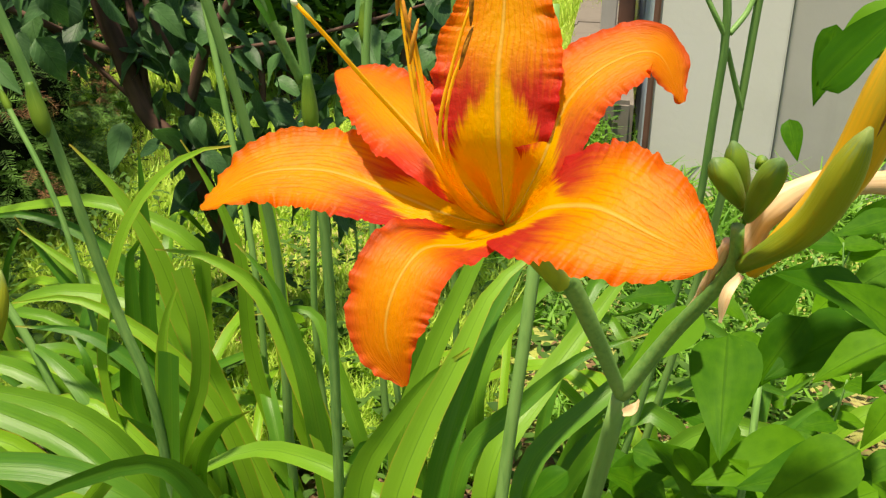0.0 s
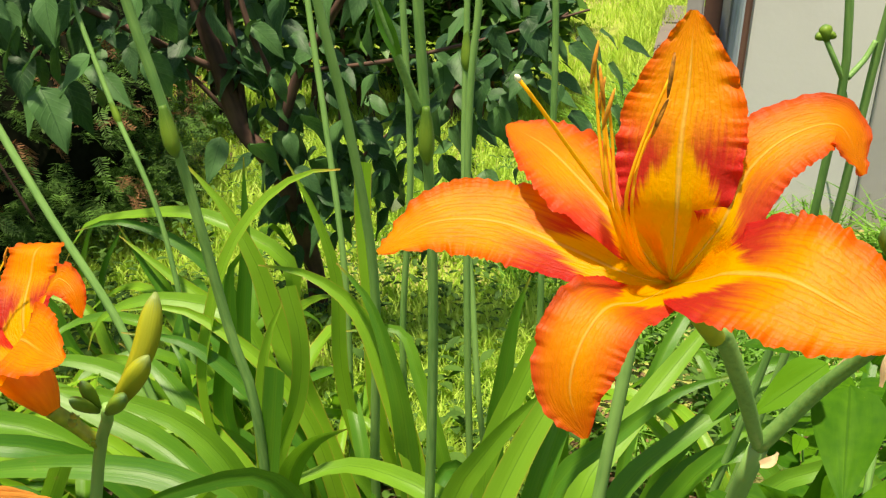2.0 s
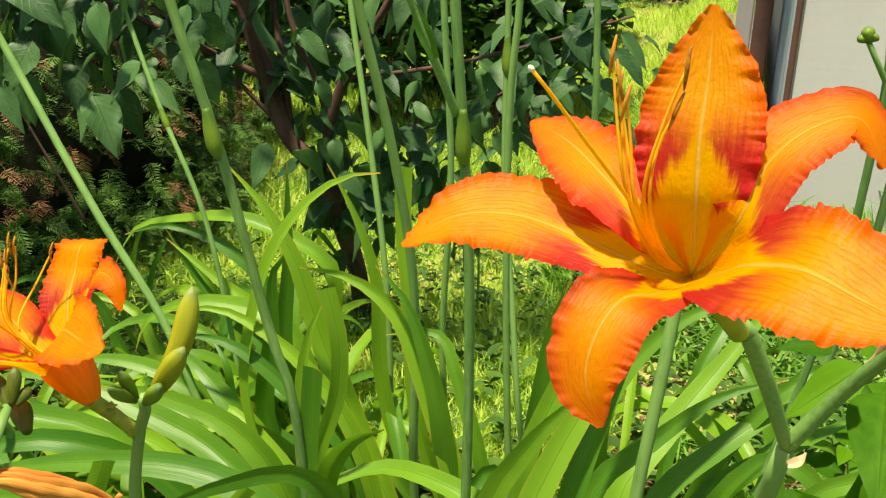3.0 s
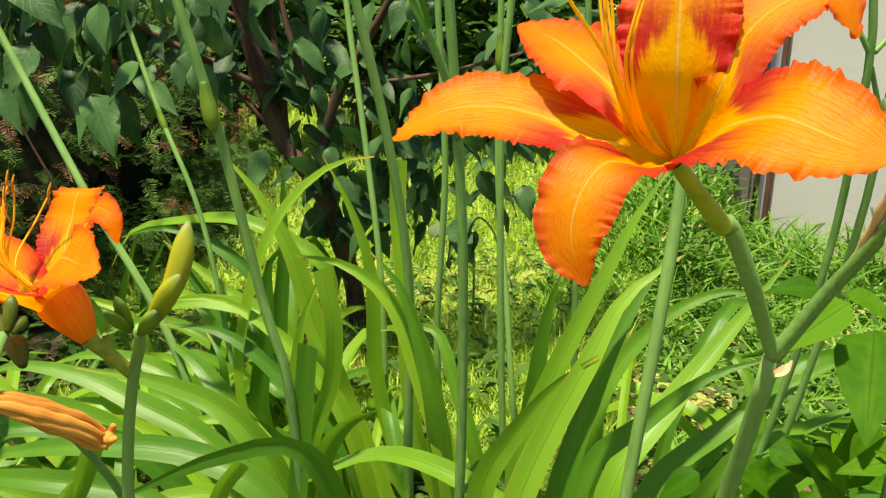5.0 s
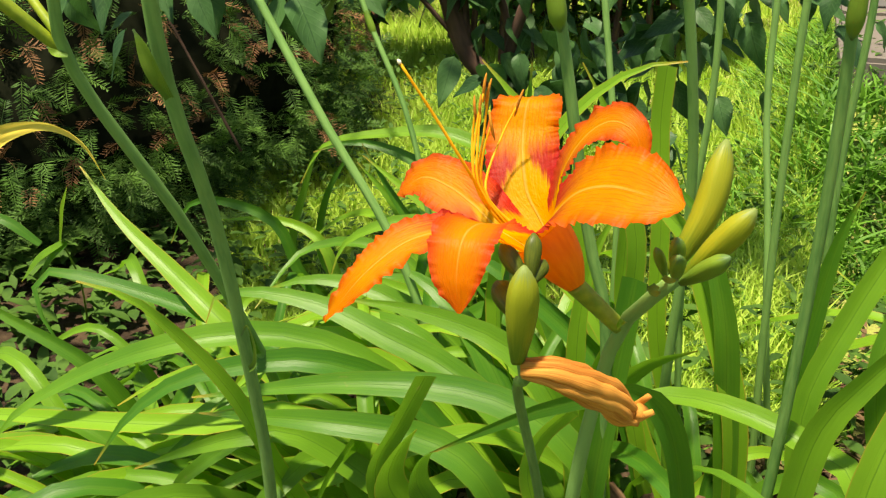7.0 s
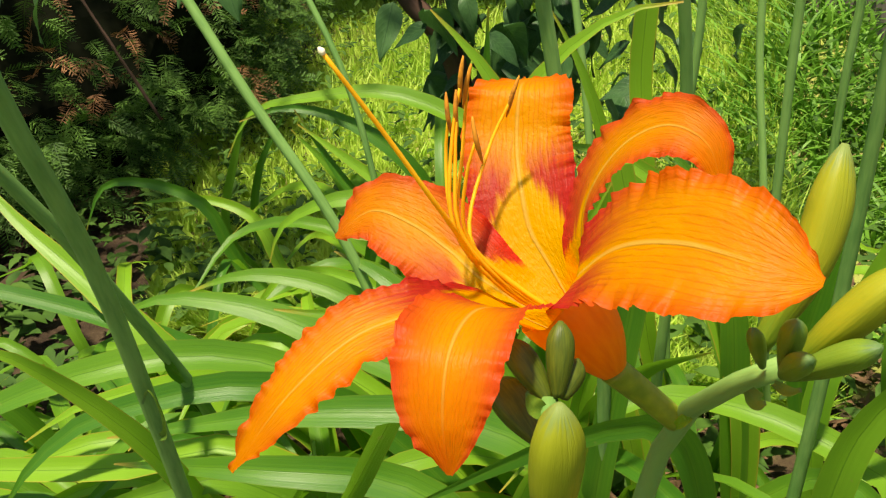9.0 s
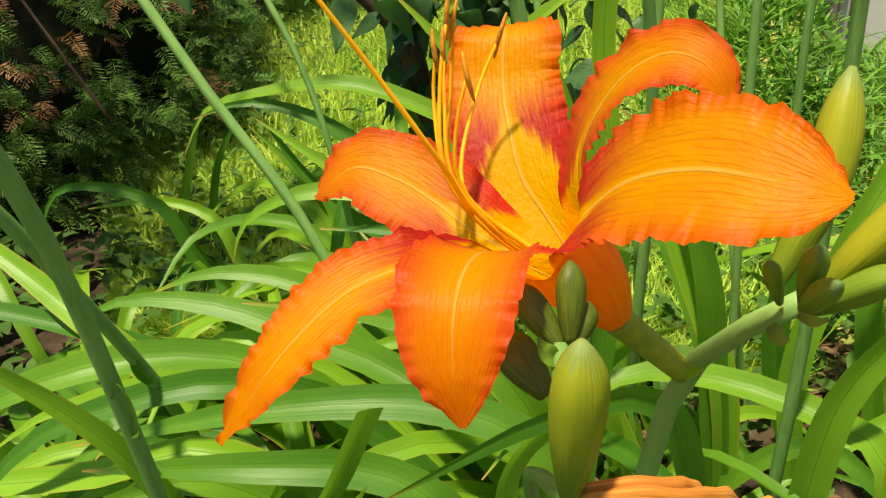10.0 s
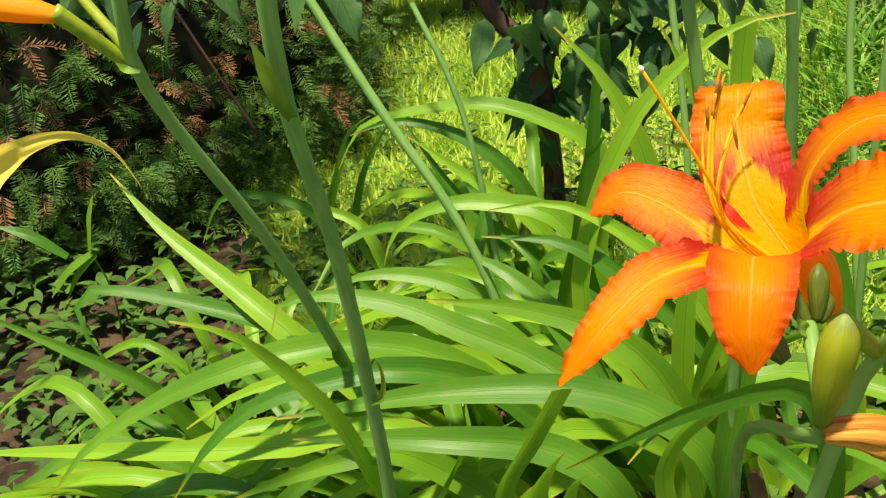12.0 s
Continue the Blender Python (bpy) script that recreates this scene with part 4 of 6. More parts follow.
hang(shrub, SHRUB_LEAVES[1], (0.264, 0.530, 0.527), (-0.933, -0.345, 0.104), 0.029, 0.10)
hang(shrub, SHRUB_LEAVES[0], (0.358, 0.500, 0.538), (-0.732, -0.422, 0.535), 0.071, -0.3)
hang(shrub, SHRUB_LEAVES[1], (0.358, 0.520, 0.524), (-0.832, -0.509, -0.221), 0.059, 0.2)
hang(shrub, SHRUB_LEAVES[2], (0.300, 0.560, 0.389), (-0.047, -0.235, 0.971), 0.064, 0.0)
hang(shrub, SHRUB_LEAVES[0], (0.240, 0.550, 0.380), (0.587, -0.317, 0.745), 0.063, 0.4)
hang(shrub, SHRUB_LEAVES[1], (0.338, 0.480, 0.469), (-0.890, -0.445, 0.104), 0.067, -0.1)
hang(shrub, SHRUB_LEAVES[2], (0.357, 0.470, 0.475), (-0.905, -0.424, 0.014), 0.071, 0.3)
hang(shrub, SHRUB_LEAVES[0], (0.316, 0.520, 0.527), (0.237, -0.592, -0.770), 0.034, -0.2)
tube(shrub, "stem", [(0.270, 0.60, 0.0), (0.290, 0.58, 0.309), (0.300, 0.56, 0.389)], 0.003, 0.0015, STEM)
tube(shrub, "stem", [(0.280, 0.59, 0.249), (0.270, 0.57, 0.330), (0.240, 0.55, 0.380)], 0.002, 0.0012, STEM)
tube(shrub, "stem", [(0.410, 0.51, 0), (0.389, 0.470, 0.483), (0.360, 0.470, 0.547), (0.362, 0.500, 0.615), (0.345, 0.510, 0.701)], 0.004, 0.002, STEM)
tube(shrub, "stem", [(0.26, 0.57, 0), (0.312, 0.520, 0.414), (0.317, 0.550, 0.480)], 0.003, 0.002, STEM)
# ---- the large flowering scape ----
scape_a = thing("daylily_scape", "tall green daylily scape with a wide open orange flower and buds", "flower", "flowering daylilies")
throat_a = (0.1913, 0.34, 0.6372)
flower_a = tube(scape_a, "flower", [(0.2093, 0.36, 0.6095), (0.2003, 0.35, 0.6234), (0.1918, 0.3406, 0.6364)], 0.0036, 0.0027, PEDICEL, "orange daylily flower", n=10, sides=14, caps=False)
RIM = [(0.174, 0.327, 0.6453), (0.1823, 0.312, 0.6426), (0.2055, 0.308, 0.6562), (0.2029, 0.323, 0.6644), (0.1904, 0.327, 0.6678), (0.1751, 0.331, 0.659)]
cone_a = funnel(throat_a, RIM)
petal(flower_a, cone_a, 0, [(0.1548, 0.335, 0.6485), (0.1329, 0.34, 0.6515), (0.1129, 0.337, 0.6494), (0.0967, 0.33, 0.6395)], 0.033, (0.05, -0.55, 0.83), blunt=1.0, seed=0.0, ruffle=0.0013)
petal(flower_a, cone_a, 1, [(0.174, 0.297, 0.6455), (0.1687, 0.288, 0.6376), (0.1676, 0.283, 0.6258), (0.1731, 0.281, 0.6133)], 0.026, (-0.15, -0.75, 0.6), blunt=1.3, seed=1.7, ruffle=0.001, eye=0.09)
petal(flower_a, cone_a, 2, [(0.2194, 0.293, 0.6626), (0.2339, 0.285, 0.6592), (0.2469, 0.277, 0.6566)], 0.041, (0.05, -0.66, 0.75), blunt=1.25, seed=3.4, ruffle=0.0013, eye=0.10)
petal(flower_a, cone_a, 3, [(0.2095, 0.33, 0.68), (0.2202, 0.336, 0.6893), (0.2323, 0.339, 0.6919), (0.2405, 0.335, 0.6792)], 0.025, (-0.3, -0.75, 0.6), blunt=1.1, seed=5.1, ruffle=0.001, eye=0.09)
petal(flower_a, cone_a, 4, [(0.1894, 0.331, 0.6849), (0.1897, 0.3385, 0.7003), (0.1889, 0.347, 0.7206)], 0.037, (-0.05, -0.96, 0.25), blunt=0.8, seed=6.8, ruffle=0.0013)
petal(flower_a, cone_a, 5, [(0.1603, 0.345, 0.6666), (0.1455, 0.36, 0.6728), (0.1312, 0.369, 0.6761)], 0.029, (0.35, -0.75, 0.55), blunt=1.3, seed=8.5, ruffle=0.001, eye=0.09)
stamen(flower_a, [(0.1888, 0.3385, 0.6387), (0.1812, 0.334, 0.6432), (0.1708, 0.32, 0.6696), (0.1657, 0.321, 0.6944), (0.1637, 0.322, 0.7089)], (0.1, 0, 1))
stamen(flower_a, [(0.1889, 0.3385, 0.6388), (0.1816, 0.334, 0.6435), (0.1719, 0.318, 0.6685), (0.1681, 0.318, 0.6902), (0.1665, 0.318, 0.703)], (-0.2, 0, 1))
stamen(flower_a, [(0.189, 0.3385, 0.6388), (0.182, 0.334, 0.6437), (0.1738, 0.316, 0.6675), (0.1709, 0.316, 0.6875), (0.1691, 0.316, 0.6974)], (0.2, 0, 1))
stamen(flower_a, [(0.1893, 0.3385, 0.6391), (0.1835, 0.334, 0.6446), (0.1762, 0.314, 0.6716), (0.1801, 0.313, 0.6933), (0.1847, 0.313, 0.7085)], (0.05, 0, 1))
stamen(flower_a, [(0.1894, 0.3385, 0.6391), (0.1838, 0.334, 0.6448), (0.1779, 0.314, 0.6708), (0.179, 0.315, 0.6856), (0.1831, 0.315, 0.6965)], (0.3, 0, 1))
stamen(flower_a, [(0.1891, 0.3385, 0.6389), (0.1824, 0.334, 0.6439), (0.1735, 0.32, 0.668), (0.1687, 0.322, 0.6877), (0.1663, 0.322, 0.6991)], (0.1, 0, 1))
pistil(flower_a, [throat_a, (0.1815, 0.333, 0.6455), (0.1721, 0.307, 0.6726), (0.1612, 0.292, 0.6924), (0.154, 0.284, 0.7047), (0.1498, 0.279, 0.7116)])
tube(scape_a, "stem", [(0.1484, 0.52, 0), (0.2253, 0.422, 0.4651), (0.2342, 0.393, 0.5473)], 0.0050, 0.0038, STEM, n=22)
tube(scape_a, "pedicel", [(0.2342, 0.393, 0.5473), (0.2204, 0.372, 0.588), (0.2104, 0.362, 0.6107), (0.2093, 0.36, 0.6095)], 0.0028, 0.0036, STEM, "green flower stalk")
tube(scape_a, "branch", [(0.2342, 0.393, 0.5473), (0.2491, 0.383, 0.5806), (0.2642, 0.363, 0.6189), (0.2626, 0.353, 0.6365)], 0.0034, 0.0021, STEM)
bud(scape_a, (0.2626, 0.352, 0.6443), (0.2521, 0.347, 0.66), 0.0048)
bud(scape_a, (0.2644, 0.348, 0.6415), (0.2673, 0.327, 0.6671), 0.0047)
bud(scape_a, (0.2648, 0.36, 0.64), (0.258, 0.355, 0.6633), 0.0042)
bud(scape_a, (0.2668, 0.36, 0.6538), (0.2685, 0.358, 0.658), 0.0022)
bud(scape_a, (0.2655, 0.356, 0.6217), (0.2878, 0.326, 0.6771), 0.0062, PALEBUD, bend=(0.004, 0, -0.006), label="green bud with a hint of yellow")
ripe = bud(scape_a, (0.27, 0.362, 0.618), (0.2966, 0.334, 0.7056), 0.0078, RIPE, bend=(0.006, 0, -0.006), label="ripe yellow bud about to open")
tube(ripe, "seam", [(0.2816, 0.3485, 0.6338), (0.2865, 0.3445, 0.6481), (0.2907, 0.339, 0.6646), (0.2938, 0.3345, 0.6795), (0.2958, 0.331, 0.6931), (0.296, 0.33, 0.7017)], 0.0007, 0.0005, SEAM, "dark red-brown seam", n=24, sides=8)
tube(scape_a, "wilted_flower", [(0.2685, 0.368, 0.6216), (0.2735, 0.365, 0.6377), (0.2854, 0.368, 0.6465), (0.3037, 0.372, 0.6473), (0.3286, 0.38, 0.6452)], 0.0045, 0.0040, STRAW, "shrivelled straw-coloured flower", bumps=0.14, oval=0.7, n=30)
tube(scape_a, "dry_bract", [(0.2504, 0.384, 0.5812), (0.2561, 0.377, 0.5988), (0.2619, 0.362, 0.6278)], 0.0010, 0.0022, STRAW, "dry orange-brown bract along the stem", bumps=0.15)
strap_leaf(scape_a, [(0.2355, 0.389, 0.5415), (0.2395, 0.387, 0.5455), (0.2410, 0.388, 0.5490)], 0.005, name="bract", material=STRAW)
strap_leaf(scape_a, [(0.2652, 0.35, 0.6219), (0.2609, 0.345, 0.6176), (0.2601, 0.345, 0.6072)], 0.004, name="bract", material=STRAW)

# ---- the second flowering scape ----
scape_b = thing("daylily_scape", "daylily scape with an open orange flower and green buds", "flower", "flowering daylilies")
throat_b = (-0.0925, 0.381, 0.5225)
flower_b = tube(scape_b, "flower", [(-0.0845, 0.379, 0.5145), (-0.0915, 0.380, 0.5240), (-0.1005, 0.381, 0.5335)], 0, 0, TUBE, "orange daylily flower", n=16, sides=18, caps=False, bulge=lambda v: 0.0040 + 0.0085 * (1 - (1 - v) ** 1.8))
RIM = [(-0.1197, 0.368, 0.5371), (-0.1095, 0.361, 0.5427), (-0.096, 0.375, 0.5444), (-0.0971, 0.39, 0.5465), (-0.1122, 0.4, 0.5436), (-0.1238, 0.386, 0.5357)]
cone_b = funnel(throat_b, RIM)
petal(flower_b, cone_b, 0, [(-0.1273, 0.352, 0.5443), (-0.1404, 0.342, 0.5429), (-0.1530, 0.330, 0.5335), (-0.1666, 0.319, 0.5149)], 0.02, (-0.15, -0.5, 0.85), blunt=1.0, seed=0.5, ruffle=0.0013)
petal(flower_b, cone_b, 1, [(-0.1122, 0.34, 0.5544), (-0.1127, 0.321, 0.5557), (-0.1124, 0.314, 0.5451), (-0.1109, 0.312, 0.5323)], 0.025, (-0.05, -0.7, 0.7), blunt=1.5, seed=1.8, ruffle=0.001, eye=0.09)
petal(flower_b, cone_b, 2, [(-0.0861, 0.367, 0.5579), (-0.0703, 0.353, 0.5689), (-0.0539, 0.344, 0.5705), (-0.0430, 0.342, 0.5690)], 0.034, (0.0, -0.66, 0.75), blunt=1.7, seed=3.1, ruffle=0.0014, eye=0.11)
petal(flower_b, cone_b, 3, [(-0.096, 0.394, 0.5563), (-0.0875, 0.394, 0.5728), (-0.0757, 0.388, 0.5815), (-0.0670, 0.384, 0.5790), (-0.0617, 0.381, 0.5670)], 0.019, (-0.25, -0.45, 0.86), blunt=1.1, seed=4.4, ruffle=0.001, eye=0.09)
petal(flower_b, cone_b, 4, [(-0.1156, 0.407, 0.5523), (-0.1196, 0.42, 0.563), (-0.1202, 0.428, 0.5739), (-0.1208, 0.443, 0.5724)], 0.032, (0.02, -0.92, 0.38), blunt=2.4, seed=5.7, ruffle=0.0013)
petal(flower_b, cone_b, 5, [(-0.1316, 0.391, 0.5385), (-0.1441, 0.396, 0.5433), (-0.1576, 0.399, 0.5451), (-0.1698, 0.398, 0.5358)], 0.027, (0.2, -0.7, 0.65), blunt=1.2, seed=7.0, ruffle=0.001, eye=0.09)
stamen(flower_b, [(-0.1025, 0.3819, 0.5279), (-0.1129, 0.3800, 0.5342), (-0.1258, 0.374, 0.5549), (-0.1279, 0.382, 0.577), (-0.1267, 0.388, 0.5904)], (0.1, 0, 1))
stamen(flower_b, [(-0.1022, 0.3819, 0.5284), (-0.1123, 0.3800, 0.5351), (-0.126, 0.376, 0.5539), (-0.1301, 0.383, 0.5709), (-0.1292, 0.384, 0.5823)], (-0.1, 0, 1))
stamen(flower_b, [(-0.1019, 0.3819, 0.5288), (-0.1117, 0.3800, 0.5359), (-0.1253, 0.378, 0.5514), (-0.1269, 0.388, 0.5719), (-0.1258, 0.39, 0.5879)], (0.2, 0, 1))
stamen(flower_b, [(-0.1016, 0.3819, 0.5293), (-0.1111, 0.3800, 0.5368), (-0.1233, 0.38, 0.549), (-0.1223, 0.398, 0.5682), (-0.1171, 0.404, 0.5809)], (0.3, 0, 1))
stamen(flower_b, [(-0.1017, 0.3819, 0.5291), (-0.1114, 0.3800, 0.5365), (-0.1233, 0.376, 0.5526), (-0.1228, 0.376, 0.5699), (-0.1203, 0.377, 0.5792)], (-0.2, 0, 1))
stamen(flower_b, [(-0.1021, 0.3819, 0.5285), (-0.1121, 0.3800, 0.5354), (-0.1247, 0.375, 0.5545), (-0.1268, 0.38, 0.5709), (-0.1274, 0.385, 0.5827)], (0, 0, 1))
pistil(flower_b, [throat_b, (-0.1173, 0.38, 0.5384), (-0.1251, 0.363, 0.5647), (-0.1365, 0.357, 0.5872), (-0.1471, 0.352, 0.6065)])
tube(scape_b, "stem", [(-0.1244, 0.418, 0), (-0.0896, 0.393, 0.3276), (-0.0771, 0.387, 0.4428), (-0.067, 0.387, 0.4933), (-0.052, 0.376, 0.519), (-0.044, 0.366, 0.532)], 0.0048, 0.0028, STEM, n=26)
tube(scape_b, "pedicel", [(-0.0668, 0.386, 0.4950), (-0.0765, 0.384, 0.5045), (-0.0850, 0.379, 0.5150)], 0.0034, 0.0041, PEDICEL, "yellow-green flower stalk")
bud(scape_b, (-0.049, 0.381, 0.526), (-0.0350, 0.400, 0.575), 0.0066, PALEBUD, bend=(0.003, 0, -0.002), label="tall pale green bud turning yellow")
bud(scape_b, (-0.042, 0.368, 0.531), (-0.0210, 0.368, 0.561), 0.0058, PALEBUD, label="pale green bud")
bud(scape_b, (-0.043, 0.365, 0.530), (-0.0270, 0.356, 0.547), 0.0042)
bud(scape_b, (-0.045, 0.362, 0.534), (-0.0450, 0.353, 0.553), 0.0034)
bud(scape_b, (-0.045, 0.361, 0.533), (-0.0430, 0.342, 0.551), 0.0033)
bud(scape_b, (-0.049, 0.366, 0.531), (-0.0530, 0.362, 0.544), 0.0024)
strap_leaf(scape_b, [(-0.0669, 0.38, 0.4981), (-0.0644, 0.378, 0.5024), (-0.0634, 0.38, 0.5015)], 0.004, name="bract")
strap_leaf(scape_b, [(-0.0526, 0.353, 0.5331), (-0.0502, 0.351, 0.5313), (-0.0486, 0.351, 0.5318)], 0.005, name="bract", material=BUD)
strap_leaf(scape_b, [(-0.0482, 0.348, 0.5395), (-0.0452, 0.346, 0.5393), (-0.0427, 0.346, 0.5403)], 0.003, name="bract", material=BUD)

# ---- the scape of buds with a wilted flower ----
scape_c = thing("daylily_scape", "thin daylily scape with plump green buds and one wilted orange flower", "flower", "flowering daylilies")
tube(scape_c, "stem", [(-0.084, 0.478, 0), (-0.1065, 0.435, 0.3422), (-0.1077, 0.38, 0.4581), (-0.089, 0.320, 0.508), (-0.091, 0.318, 0.519), (-0.0952, 0.338, 0.5346)], 0.0030, 0.0022, STEM, n=26)
bud(scape_c, (-0.091, 0.316, 0.515), (-0.0890, 0.314, 0.553), 0.0063, PALEBUD, label="plump pale green bud")
bud(scape_c, (-0.0952, 0.338, 0.5346), (-0.106, 0.344, 0.545), 0.0040, OLIVE)
bud(scape_c, (-0.0932, 0.338, 0.5356), (-0.094, 0.345, 0.551), 0.0036, OLIVE)
bud(scape_c, (-0.0922, 0.339, 0.5346), (-0.090, 0.347, 0.540), 0.0032, OLIVE)
bud(scape_c, (-0.0995, 0.35, 0.5118), (-0.1124, 0.36, 0.5211), 0.0060, OLIVE, label="stout green bud")
strap_leaf(scape_c, [(-0.0952, 0.335, 0.5326), (-0.0982, 0.333, 0.5366), (-0.0992, 0.333, 0.5396)], 0.005, name="bract", material=BUD)
wilted(scape_c, [(-0.0895, 0.317, 0.512), (-0.083, 0.318, 0.5125), (-0.073, 0.322, 0.508), (-0.062, 0.334, 0.496), (-0.053, 0.344, 0.483), (-0.0500, 0.3435, 0.4865)], 0.0036, WILTED)

# ---- the forked scape with a closing flower ----
scape_d = thing("daylily_scape", "forked green daylily scape with a closed orange flower", "flower", "flowering daylilies")
tube(scape_d, "stem", [(-0.3717, 0.798, 0), (-0.3906, 0.718, 0.052), (-0.3977, 0.618, 0.2845), (-0.4029, 0.548, 0.43), (-0.4248, 0.488, 0.563), (-0.4131, 0.478, 0.6147), (-0.3982, 0.468, 0.6515)], 0.0055, 0.0036, STEM, n=26)
tube(scape_d, "pedicel", [(-0.4263, 0.493, 0.5574), (-0.4376, 0.48, 0.5773), (-0.4485, 0.468, 0.5955)], 0.0035, 0.0046, PEDICEL)
bud(scape_d, (-0.446, 0.47, 0.5921), (-0.4968, 0.448, 0.6091), 0.0095, TUBE, label="closed orange flower with a dark seam", name="flower")
tube(scape_d, "branch", [(-0.4254, 0.488, 0.5697), (-0.4513, 0.493, 0.598), (-0.4732, 0.498, 0.6289)], 0.0030, 0.0026, PEDICEL)
strap_leaf(scape_d, [(-0.4186, 0.484, 0.5595), (-0.4258, 0.482, 0.5612), (-0.429, 0.48, 0.5654)], 0.006, name="bract", material=BUD)
strap_leaf(scape_d, [(-0.3948, 0.613, 0.283), (-0.3961, 0.606, 0.2993), (-0.3965, 0.603, 0.3132)], 0.010, name="bract", material=LEAF)

# ---- budless scapes ----
stalk = thing("daylily_stalk", "green daylily stalk with a sheathing bract", "plant stem", "daylily stalks")
tube(stalk, "stem", [(-0.1061, 0.65, 0), (-0.1136, 0.635, 0.3647), (-0.127, 0.634, 0.4146), (-0.1537, 0.624, 0.5739), (-0.176, 0.616, 0.6746), (-0.1878, 0.61, 0.7454)], 0.0048, 0.0036, STEM, n=24)
bud(stalk, (-0.1580, 0.619, 0.602), (-0.1520, 0.620, 0.564), 0.0070, BUD, name="bract", label="pale green sheath round the stalk")
stalk = thing("daylily_stalk", "bare green daylily stalk with a blue-green bloom", "plant stem", "daylily stalks")
tube(stalk, "stem", [(-0.2577, 0.79, 0), (-0.3477, 0.81, 0.2878), (-0.432, 0.82, 0.4239), (-0.5249, 0.84, 0.5718), (-0.5912, 0.85, 0.6891)], 0.005, 0.004, STEM, n=24)
stalk = thing("daylily_stalk", "bare green daylily stalk with a blue-green bloom", "plant stem", "daylily stalks")
tube(stalk, "stem", [(-0.3401, 0.95, 0), (-0.4035, 0.98, 0.3637), (-0.4604, 1, 0.4817), (-0.5218, 1.03, 0.6086), (-0.5599, 1.05, 0.6839)], 0.0036, 0.003, STEM, n=24)
bud(stalk, (-0.4675, 1.0025, 0.4964), (-0.4525, 0.9972, 0.4652), 0.0052, BUD, name="bract")
stalk = thing("daylily_stalk", "bare green daylily stalk with a blue-green bloom", "plant stem", "daylily stalks")
tube(stalk, "stem", [(-0.0809, 0.85, 0), (-0.0824, 0.84, 0.156), (-0.0769, 0.83, 0.3843), (-0.0902, 0.81, 0.5311), (-0.1104, 0.79, 0.6562), (-0.1185, 0.78, 0.7228)], 0.0052, 0.0042, STEM, n=24)
stalk = thing("daylily_stalk", "bare green daylily stalk with a blue-green bloom", "plant stem", "daylily stalks")
tube(stalk, "stem", [(-0.1578, 0.97, 0), (-0.1645, 0.98, 0.3057), (-0.189, 1, 0.4706), (-0.2157, 1.02, 0.6234), (-0.2263, 1.03, 0.7105)], 0.004, 0.0034, STEM, n=24)
stalk = thing("daylily_stalk", "green daylily stalk with a pointed bract", "plant stem", "daylily stalks")
tube(stalk, "stem", [(0.0104, 0.69, 0), (0.0207, 0.685, 0.2582), (0.0222, 0.68, 0.4644), (0.0183, 0.672, 0.5784), (0.0122, 0.668, 0.6766), (0.0099, 0.665, 0.73)], 0.0048, 0.0036, STEM, n=24)
bud(stalk, (0.0195, 0.666, 0.604), (0.0195, 0.670, 0.560), 0.0066, BUD, name="bract", label="pale green sheath with a brown tip")
tube(stalk, "branch", [(0.0137, 0.67, 0.5991), (0.0013, 0.65, 0.6453), (-0.0089, 0.64, 0.6791), (-0.0165, 0.63, 0.7076)], 0.0034, 0.0028, STEM, n=24)
strap_leaf(stalk, [(0.0039, 0.648, 0.642), (-0.0039, 0.642, 0.6647), (-0.0075, 0.638, 0.6812)], 0.012, name="bract", material=LEAF, fold=0.5)
stalk = thing("daylily_stalk", "bare green daylily stalk with a blue-green bloom", "plant stem", "daylily stalks")
tube(stalk, "stem", [(-0.0665, 0.95, 0), (-0.0849, 0.95, 0.2438), (-0.0763, 0.95, 0.4634), (-0.0852, 0.95, 0.6378), (-0.0878, 0.95, 0.7165)], 0.004, 0.0034, STEM, n=24)
stalk = thing("daylily_stalk", "bare green daylily stalk with a blue-green bloom", "plant stem", "daylily stalks")
tube(stalk, "stem", [(0.0152, 0.91, 0), (0.0021, 0.91, 0.2375), (-0.0048, 0.91, 0.4529), (-0.0046, 0.91, 0.5674), (0.0013, 0.91, 0.6465), (0.0022, 0.91, 0.7199)], 0.0042, 0.0034, STEM, n=24)
stalk = thing("daylily_stalk", "bare green daylily stalk with a blue-green bloom", "plant stem", "daylily stalks")
tube(stalk, "stem", [(0.0359, 0.95, 0), (0.0076, 0.95, 0.1852), (-0.0097, 0.97, 0.318), (-0.0267, 0.99, 0.4367), (-0.0311, 1, 0.6341), (-0.032, 1, 0.7155)], 0.0038, 0.0032, STEM, n=24)
bud(stalk, (-0.0304, 0.9985, 0.6042), (-0.0294, 0.9962, 0.5592), 0.0060, BUD, name="bract")
stalk = thing("daylily_stalk", "bare green daylily stalk with a blue-green bloom", "plant stem", "daylily stalks")
tube(stalk, "stem", [(0.0693, 1.05, 0), (0.0554, 1.05, 0.3637), (0.0584, 1.05, 0.5112), (0.0531, 1.05, 0.6317), (0.049, 1.05, 0.7151)], 0.0044, 0.0036, STEM, n=24)
stalk = thing("daylily_stalk", "stout grey-green daylily stalk", "plant stem", "daylily stalks")
tube(stalk, "stem", [(0.1458, 0.65, 0), (0.1625, 0.673, 0.2846), (0.1743, 0.685, 0.4228), (0.18, 0.698, 0.5105), (0.1817, 0.705, 0.5734), (0.1799, 0.71, 0.6493)], 0.0058, 0.0048, STEM, n=24)
stalk = thing("daylily_stalk", "stout grey-green daylily stalk with a curled bract", "plant stem", "daylily stalks")
